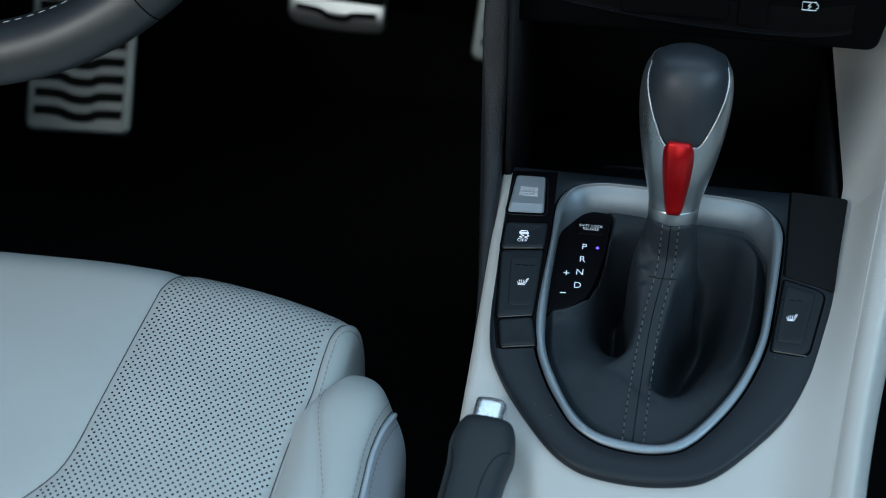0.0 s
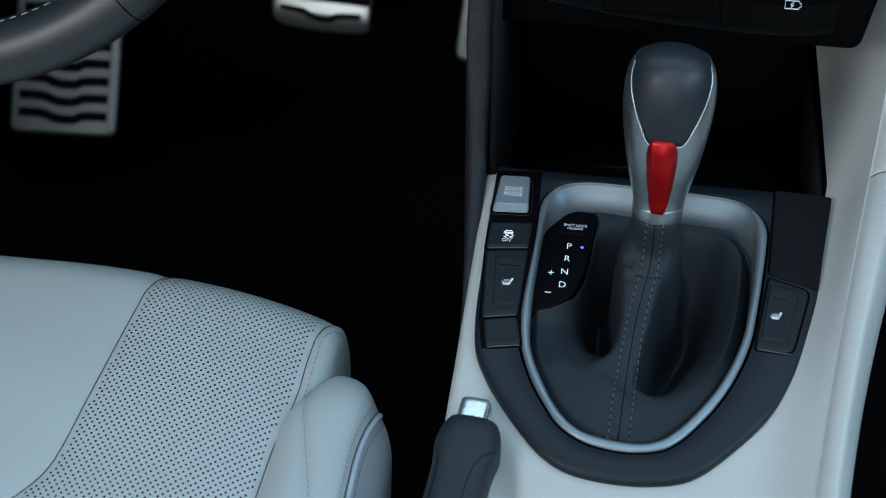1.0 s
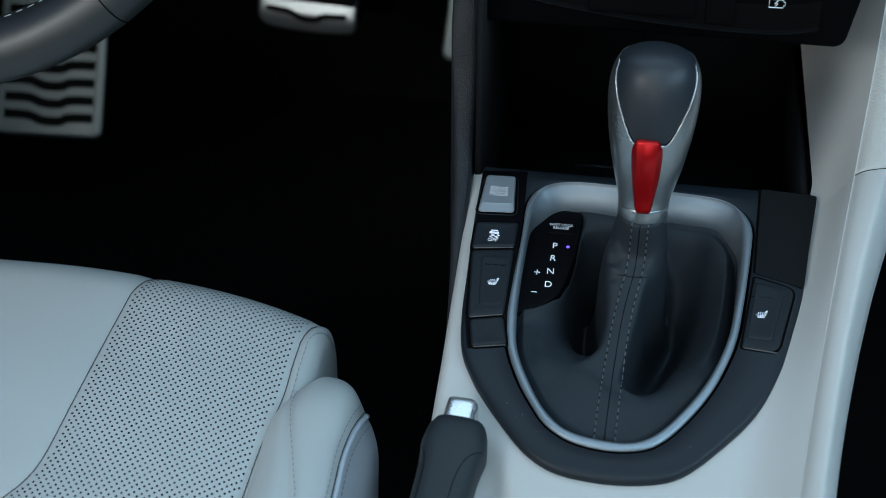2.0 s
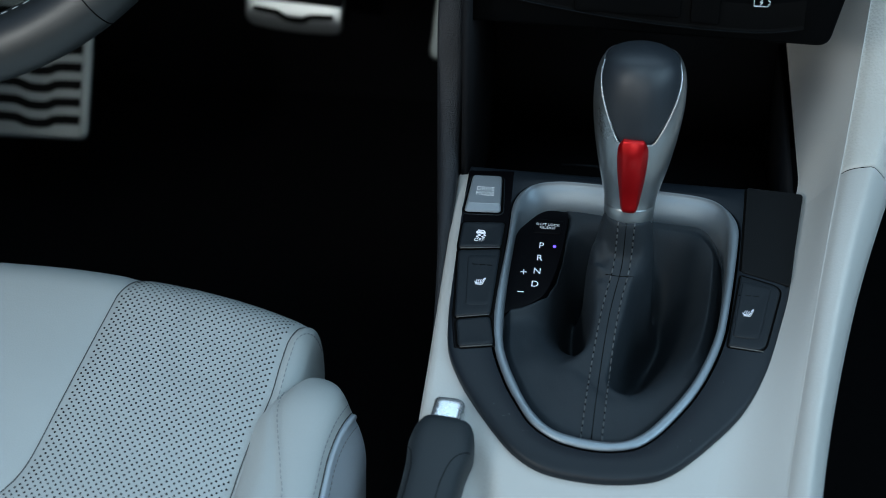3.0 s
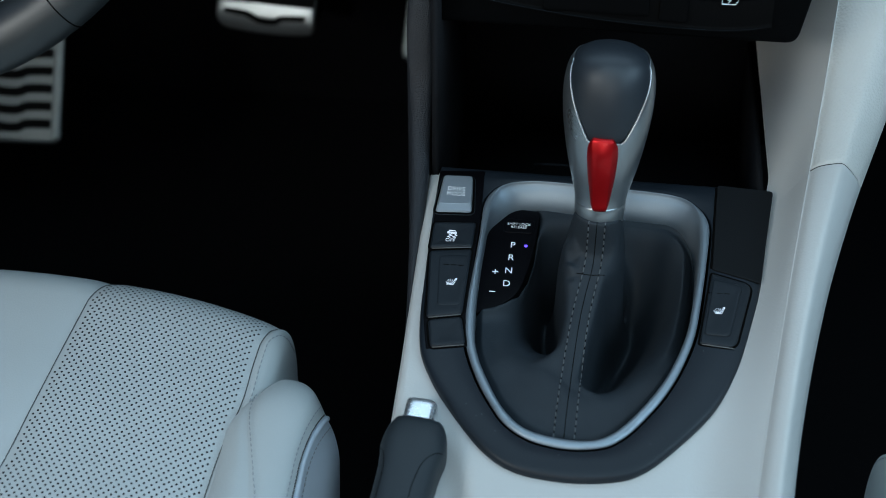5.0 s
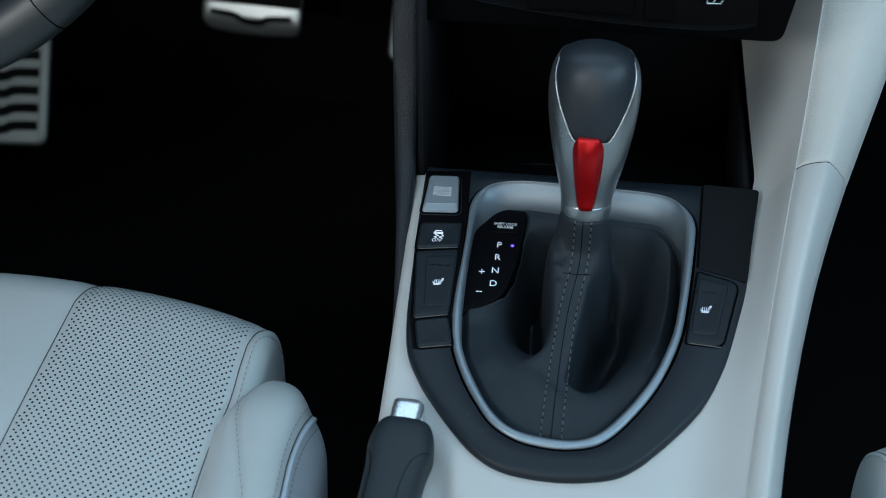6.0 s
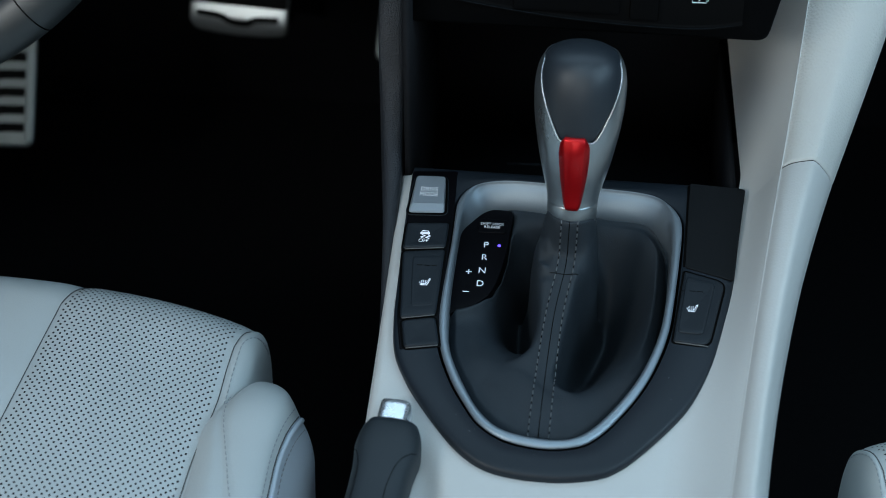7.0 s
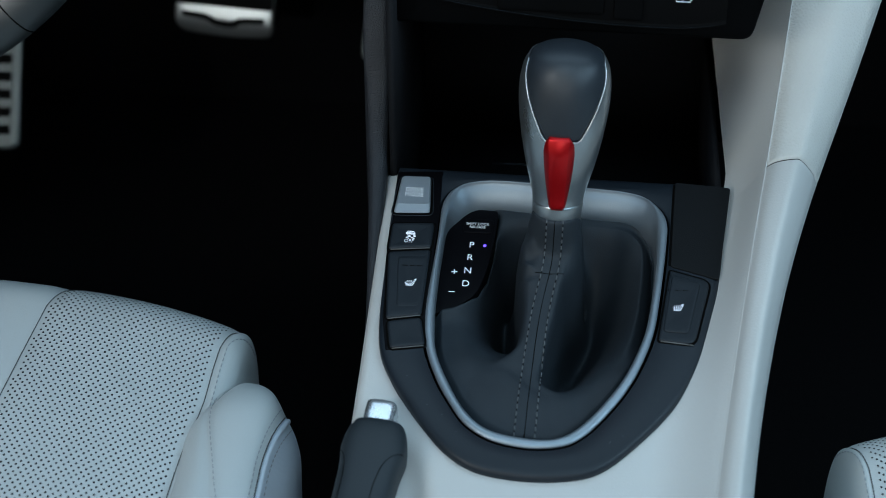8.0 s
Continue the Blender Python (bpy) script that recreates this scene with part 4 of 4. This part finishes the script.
# ---- parking brake ----
def parking_brake():
    tip, back = Vector((-0.0876, -0.1622, 0.3895)), Vector((-0.1060, -0.3600, 0.3550))
    t = thing("parking_brake", pose(-0.095, -0.25, 0.37), "black handbrake lever with a chrome push button", "handbrake")
    base = Vector((-0.095, -0.25, 0.37))
    d = (back - tip).normalized()
    side = d.cross(Vector((0, 0, 1))).normalized() * -1
    up = d.cross(side) * -1
    up = up if up.z > 0 else -up
    side = Vector((1, 0, 0)) - d * d.x
    side.normalize()

    def section(s, half, tall, power=3.2, n=28):
        c = tip + d * (s if s < 0.0130 else s + 0.0013) - base + side * (0.0024 if s > 0.0130 else 0.0008)
        half *= 0.99 if s > 0.0130 else 1.0
        pts = []
        for k in range(n):
            a = 2 * math.pi * k / n
            ca, sa = math.cos(a), math.sin(a)
            pts.append(c + side * (half * math.copysign(abs(ca) ** (2 / power), ca)) + up * (tall * math.copysign(abs(sa) ** (2 / power), sa)))
        return pts

    grip = [section(s, h, w) for s, h, w in ((0.0135, 0.008, 0.007), (0.0137, 0.0115, 0.0105), (0.0150, 0.0138, 0.0122), (0.019, 0.0156, 0.0134), (0.024, 0.0166, 0.0140), (0.029, 0.0172, 0.0142), (0.0325, 0.0171, 0.0142),
                                            (0.037, 0.0163, 0.0141), (0.044, 0.0155, 0.0139), (0.056, 0.0152, 0.0137), (0.075, 0.0151, 0.0136), (0.10, 0.0151, 0.0134), (0.16, 0.0151, 0.0134), (0.20, 0.0151, 0.0134))]
    part("grip", grid(grip, close_v=True), RUBBER, t, "black rubber grip")
    knob = [section(s, h * 0.96, w, 3.8) for s, h, w in ((0.0, 0.0004, 0.0003), (0.0001, 0.0072, 0.0062), (0.0004, 0.0080, 0.0070), (0.0012, 0.0085, 0.0075), (0.004, 0.0087, 0.0077), (0.0125, 0.0087, 0.0077), (0.022, 0.0087, 0.0077))]
    part("push_button", grid(knob, close_v=True), SATIN_CHROME, t, "chrome push button")
    def on_grip(p, q):
        """A point on the grip's skin, p behind the tip and q of its half width to one side."""
        half = 0.99 * between(((-0.029, 0.0172), (-0.0325, 0.0171), (-0.037, 0.0163), (-0.044, 0.0155), (-0.056, 0.0152), (-0.20, 0.0151)), -p)
        tall = between(((-0.029, 0.0142), (-0.056, 0.0137), (-0.10, 0.0134), (-0.20, 0.0134)), -p)
        c = tip + d * (p + 0.0013) - base + side * 0.0024
        return c + side * (half * q) + up * (tall * (1 - abs(q) ** 3.2) ** (1 / 3.2) + 0.0001)

    for marks in (((0.0345, -0.96), (0.040, -0.82), (0.048, -0.74), (0.062, -0.72), (0.15, -0.74)), ((0.0330, 0.95), (0.036, 0.78), (0.042, 0.56), (0.052, 0.42), (0.068, 0.36), (0.15, 0.34))):
        part("moulding_line", tube([on_grip(p.x, p.y) for p in spline([(a, b, 0) for a, b in marks], 40)], 0.0002, 6), GAP, t)
    return t


parking_brake()


# ---- seats ----
def seat_top(x):
    """Height of the cushion, for the driver's seat."""
    return 0.365 - 0.5 * max(0.0, x + 0.36) ** 2


def seat_front(x):
    return -0.017 - 0.6 * max(0.0, x + 0.36) ** 2 - 1.2 * max(0.0, x + 0.215) ** 2


FRONT_ROLL = 0.045


def cushion_point(x, s, side=0.0, tall=0.0128, lean=0.0):
    """s runs over the top from the back (0) to the front roll (1) and down the front (2); side rolls the inner edge down (0 to 2), tall is the height of that roll, lean how far it is slack."""
    roll = 0.0128
    y0 = seat_front(x)
    if s < 1:
        y, dz = -0.45 + (y0 - FRONT_ROLL + 0.45) * s, 0.0
    elif s < 1.7:
        b = (s - 1) / 0.7 * math.pi / 2
        y, dz = y0 - FRONT_ROLL + FRONT_ROLL * math.sin(b), FRONT_ROLL * (1 - math.cos(b))
    else:
        y, dz = y0 - 0.01 * (s - 1.7) / 0.3, FRONT_ROLL + 0.12 * (s - 1.7) / 0.3
    z = seat_top(x) - dz
    if side > 0:
        if side < 1:
            a = side * math.pi / 2
            x, z = x + (roll - max(0.0, x + 0.1930)) * (math.sin(a) * (1 - lean) + side * lean), z - tall * (1 - math.cos(a))
        else:
            x, z = x + roll - max(0.0, x + 0.1930) + 0.003 * (side - 1), z - tall - 0.10 * (side - 1)
        y -= 0.006 * min(1, side) ** 2
    return Vector((x, y, z))


def seam_inner(s):
    """Seam between the plain middle and the perforated panel."""
    return between(((2.0, -0.286), (1.40, -0.290), (1.155, -0.2950), (1.0, -0.2982), (0.88, -0.3012), (0.755, -0.3040), (0.640, -0.3065), (0.597, -0.3100), (0.560, -0.3170), (0.52, -0.327), (0.45, -0.345), (0.0, -0.42)), s)


def seam_outer(s):
    return between(((2.0, -0.180), (1.45, -0.1840), (1.29, -0.1872), (1.188, -0.1898), (1.035, -0.1922), (0.95, -0.1932), (0.87, -0.1932), (0.76, -0.1970), (0.64, -0.1985), (0.40, -0.203), (0.0, -0.21)), s)


def puff(f, width, low=0.0016):
    """How far a panel sinks towards its seams; f is the fraction across, width its size in metres."""
    d = min(f, 1 - f) * width
    return -low * math.exp(-(d / 0.0035) ** 2)


def seat(sign, name, label, group):
    """sign 1: the driver's seat; -1: the passenger's, mirrored and slid further back."""
    base = Vector((-0.39 * sign, -0.30 - (0.0 if sign > 0 else 0.066), 0.20))
    t = thing(name, pose(*base), label, "car seat", group)
    slide = Vector((0, 0, 0)) if sign > 0 else Vector((0.0190, -0.066, -0.0010))

    tall, lean = (0.0128, 0.0) if sign > 0 else (0.032, 0.85)

    def local(p):
        q = Vector(p) + slide
        return Vector((q.x * sign, q.y, q.z)) - base

    steps = [i / 40 for i in range(40)] + [1 + 0.7 * i / 20 for i in range(20)] + [1.7 + 0.3 * i / 6 for i in range(7)]

    def sheet(name, columns, material, label=""):
        part(name, grid([[local(p) for p in c] for c in columns], flip=sign > 0), material, t, label)

    n = 28
    sheet("centre_panel", [[cushion_point(-0.62 + (seam_inner(s) + 0.62) * i / n, s) + Vector((0, 0, puff(1 - abs(i / n - 0) if i > n / 2 else 0.5, seam_inner(s) + 0.62))) for s in steps] for i in range(n + 1)], LEATHER, "smooth pale grey leather")
    sheet("perforated_panel", [[cushion_point(seam_inner(s) + (seam_outer(s) - seam_inner(s)) * i / n, s) + Vector((0, 0, puff(i / n, 0.10) + 0.0015 * math.sin(math.pi * i / n))) for s in steps] for i in range(n + 1)], LEATHER, "perforated pale grey leather")
    sheet("side_wrap", [[cushion_point(seam_outer(s), s, 2.0 * i / n, tall, lean) + Vector((0, 0, puff(i / n if i < n / 2 else 0.5, 0.06))) for s in steps] for i in range(n + 1)], LEATHER)
    fine = [0.3 + 1.4 * i / 80 for i in range(81)]
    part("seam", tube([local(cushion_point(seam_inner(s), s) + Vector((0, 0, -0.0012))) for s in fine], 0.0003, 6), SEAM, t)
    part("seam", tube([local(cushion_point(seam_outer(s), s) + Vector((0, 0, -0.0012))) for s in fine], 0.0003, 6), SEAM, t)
    part("stitching", stitches([local(cushion_point(seam_outer(s), s, 0.20 + (0.65 if sign > 0 else 0.15) * smooth01((s - 1.0) / 0.42), tall, lean) + Vector((0.0004, 0, 0.0003))) for s in [0.6 + 0.90 * i / 60 for i in range(61)]], 0.0034, 0.0012, 0.00036), THREAD, t)
    # perforations, in staggered rows
    bm = bmesh.new()
    pitch, spacing = 0.00408, 0.00264
    length = [0.0]
    path = [0.45 + 1.15 * i / 900 for i in range(901)]
    for a, b in zip(path, path[1:]):
        length.append(length[-1] + (cushion_point(-0.245, b) - cushion_point(-0.245, a)).length)
    for r in range(int(length[-1] / spacing)):
        k = next(i for i, q in enumerate(length) if q >= r * spacing)
        s = path[k]
        lo, hi = seam_inner(s) + 0.0028, seam_outer(s) - 0.0030
        for c in range(70):
            x = -0.44 + pitch * (c + 0.5 * (r % 2))
            if not lo < x < hi:
                continue
            f = (x - seam_inner(s)) / (seam_outer(s) - seam_inner(s))

            def on(xx, ss):
                return cushion_point(xx, ss) + Vector((0, 0, puff(f, 0.10) + 0.0015 * math.sin(math.pi * f)))

            p, q, w = on(x, s), on(x + 0.001, s), on(x, s + 0.004)
            e1 = (q - p).normalized()
            nrm = e1.cross(w - p).normalized()
            e2 = nrm.cross(e1)
            vs = [bm.verts.new(local(p + nrm * 0.00022 + e1 * (math.cos(a) * 0.00064) + e2 * (math.sin(a) * 0.00082))) for a in [math.pi * j / 4 for j in range(8)]]
            bm.faces.new(vs if sign > 0 else vs[::-1])
    tagged(part("perforation", bm, HOLE, t, smooth=False), "tiny dark holes in the leather", kind="stuff")

    # side bolster
    def bolster(a, s):
        """a runs from the cushion seam (0) over the crown to the outer skirt (1); s from the back (0) to the front nose (1)."""
        y = -0.45 + 0.3893 * s
        nose = max(0.0, (s - 0.745) / 0.255)
        drop = 0.1195 * (1 - math.sqrt(max(0.0, 1 - nose ** 2.43)))
        left = -0.2060 + 0.0040 * smooth01((0.80 - s) / 0.15) - 0.010 * max(0.0, 0.8 - s) + 0.0276 * nose ** 2
        right = -0.1386 + 0.014 * max(0.0, 0.7 - s) - 0.0295 * smooth01((s - 0.73) / 0.27) ** 2.98
        crown = 0.3621 + 0.020 * max(0.0, 0.75 - s)
        ang = math.pi * (0.14 + 0.86 * min(1.0, a / 0.72))
        cx, hw = (left + right) / 2, (right - left) / 2
        slack = smooth01((a - 0.40) / 0.20)
        if a <= 0.72:
            x = cx - hw * math.copysign(abs(math.cos(ang)) ** (0.8 + 0.40 * slack), math.cos(ang))
            z = crown - 0.052 + 0.052 * abs(math.sin(ang)) ** (0.75 + 0.25 * slack)
        else:
            f = (a - 0.72) / 0.28
            x, z = right - 0.004 * f, crown - 0.052 - 0.12 * f
        return Vector((x, y - 0.050 * nose * max(0.0, 1 - a / 0.28) ** 1.3 - 0.0137 * nose * max(0.0, a - 0.278), z - drop))

    along = [i / 30 * 0.8 for i in range(31)] + [0.8 + 0.2 * math.sin(math.pi / 2 * i / 24) for i in range(1, 25)]

    def side_seam(s):
        """Where the side cloth begins: low at the nose, climbing towards the back."""
        return 0.585 - 0.125 * smooth01((0.985 - s) / 0.30)

    def edge_seam(s):
        return 0.30 - 0.13 * smooth01((s - 0.57) / 0.33)

    def strip(a0, a1, name, material, label=""):
        cols = []
        for i in range(21):
            f = i / 20
            cols.append([bolster(a0(s) + (a1(s) - a0(s)) * f, s) + Vector((0, 0, puff(f, 0.03, 0.0014))) for s in along])
        sheet(name, cols, material, label)

    strip(lambda s: 0.0, edge_seam, "bolster_edge", LEATHER)
    strip(edge_seam, side_seam, "bolster_top", LEATHER, "rounded pale grey leather bolster")
    strip(side_seam, lambda s: 1.0, "bolster_side", LEATHER_SIDE, "ribbed pale grey side cloth")
    part("piping", tube([local(bolster(side_seam(s) + 0.022, s) + Vector((0.0002, 0, 0.0002))) for s in along[:-20]], 0.0017, 8), LEATHER_SIDE, t)
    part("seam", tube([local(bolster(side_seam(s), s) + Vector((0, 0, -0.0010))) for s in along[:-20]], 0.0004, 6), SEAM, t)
    for line in (lambda s: edge_seam(s) + 0.014, lambda s: side_seam(s) - 0.032, lambda s: side_seam(s) + 0.055):
        part("stitching", stitches([local(bolster(line(s), s) + Vector((0.0004 * (line(s) > 0.3), 0, 0.0005))) for s in along[10:-20]], 0.0034, 0.0012, 0.00034), THREAD, t)
    return t


seat(1, "driver_seat", "pale grey leather driver seat with perforated cushion panel", "front seats")
seat(-1, "passenger_seat", "pale grey leather passenger seat with perforated cushion panel", "front seats")


# ---- steering wheel ----
def steering_wheel():
    lean = Matrix.Rotation(radians(-25), 4, "X")
    centre = Vector((-0.420, -0.045, 0.503)) + lean @ Vector((0, 0, 0.185))
    t = thing("steering_wheel", Matrix.Translation(centre) @ lean, "dark grey leather steering wheel with flat spokes", "steering wheel")
    ring = [(0.185 * math.cos(a), 0.0, 0.185 * math.sin(a)) for a in [2 * math.pi * k / 120 for k in range(121)]]
    part("rim", tube(ring, 0.0180, 20, up=(0, 1, 0), cap=False), WHEEL, t, "dark leather rim")
    inner = [(0.1685 * math.cos(a), -0.0065, 0.1685 * math.sin(a)) for a in [-2.2 + 1.9 * k / 80 for k in range(81)]]
    part("stitching", stitches(inner, 0.004, 0.003, 0.0005), THREAD, t)
    for a in (-0.87,):
        c, n = Vector((0.185 * math.cos(a), 0, 0.185 * math.sin(a))), Vector((math.cos(a), 0, math.sin(a)))
        part("leather_joint", tube([c + (n * math.cos(q) + Vector((0, 1, 0)) * math.sin(q)) * 0.0180 for q in [2 * math.pi * k / 32 for k in range(33)]], 0.0004, 6, cap=False), GAP, t)
    return t


steering_wheel()


# ---- pedals ----
def pedal(name, label, m, width, height, slots, first, pitch, corner, strip=0.0066, curl=0.0, bow=0.0):
    t = thing(name, m, label, "pedal")
    w, h = width / 2, height

    def bent(bm):
        """The lower end curls away and its edge bows down in the middle."""
        bmesh.ops.subdivide_edges(bm, edges=[e for e in bm.edges if e.calc_length() > 0.012], cuts=5, use_grid_fill=True)
        for v in bm.verts:
            v.co.z -= curl * max(0.0, 0.016 - v.co.y) ** 2
            v.co.y -= bow * (1 - (v.co.x / w) ** 2) * max(0.0, 1 - v.co.y / 0.03)
        return bm

    part("plate", bent(slab(rounded([(-w, 0), (w, 0), (w, h), (-w, h)], corner), -0.006, 0.0, 0.003)), BRIGHT if curl else PEDAL, t)
    part("backing", slab(rounded([(-w + 0.003, 0.010), (w - 0.003, 0.010), (w - 0.003, h - 0.003), (-w + 0.003, h - 0.003)], corner), -0.035, -0.012, 0.002), PAD, t)
    part("arm", box(-0.010, 0.010, h * 0.4, h * 0.4 + 0.02, -0.42, -0.02, 0.003), DARK, t)
    for k in range(slots):
        y = first + pitch * k
        q = w - 0.008
        wave = [(-q, y + 0.0015), (-q * 0.45, y + 0.001), (-q * 0.15, y - 0.003), (q * 0.25, y - 0.0035), (q * 0.45, y), (q, y + 0.0005)]
        part("grip_strip", bent(strokes([[(p.x, p.y) for p in spline([(a, b, 0) for a, b in wave], 24)]], strip, -0.002, 0.0012)), PAD, t, smooth=False)
    if curl:
        part("rubber_pad", box(-w + 0.001, w - 0.001, 0.0225, h - 0.002, -0.002, 0.0014, 0.001), PAD, t, "black rubber upper pad")
    if name == "footrest":
        # raised strip along one side, paler than the footrest plate
        part("edge_trim", box(w - 0.007, w + 0.001, 0.004, h - 0.004, -0.004, 0.003, 0.002), ALLOY_EDGE, t)
    return t


pedal("footrest", "aluminium footrest plate with black rubber grip strips", pose(-0.522, 0.375, 0.160, 52, 0, 2), 0.096, 0.16, 9, 0.0165, 0.0155, 0.009, 0.0080)
pedal("brake_pedal", "aluminium brake pedal with black rubber grip strips", pose(-0.3040, 0.4620, 0.2360, 58, 0, -6), 0.090, 0.062, 1, 0.0130, 0.0125, 0.010, 0.0048, 40.0, 0.003)
pedal("accelerator_pedal", "aluminium accelerator pedal with black rubber grip strips", pose(-0.1585, 0.50, 0.187, 62, 0, 4) @ Matrix.Rotation(radians(-6), 4, "Z"), 0.058, 0.15, 8, 0.016, 0.016, 0.010)
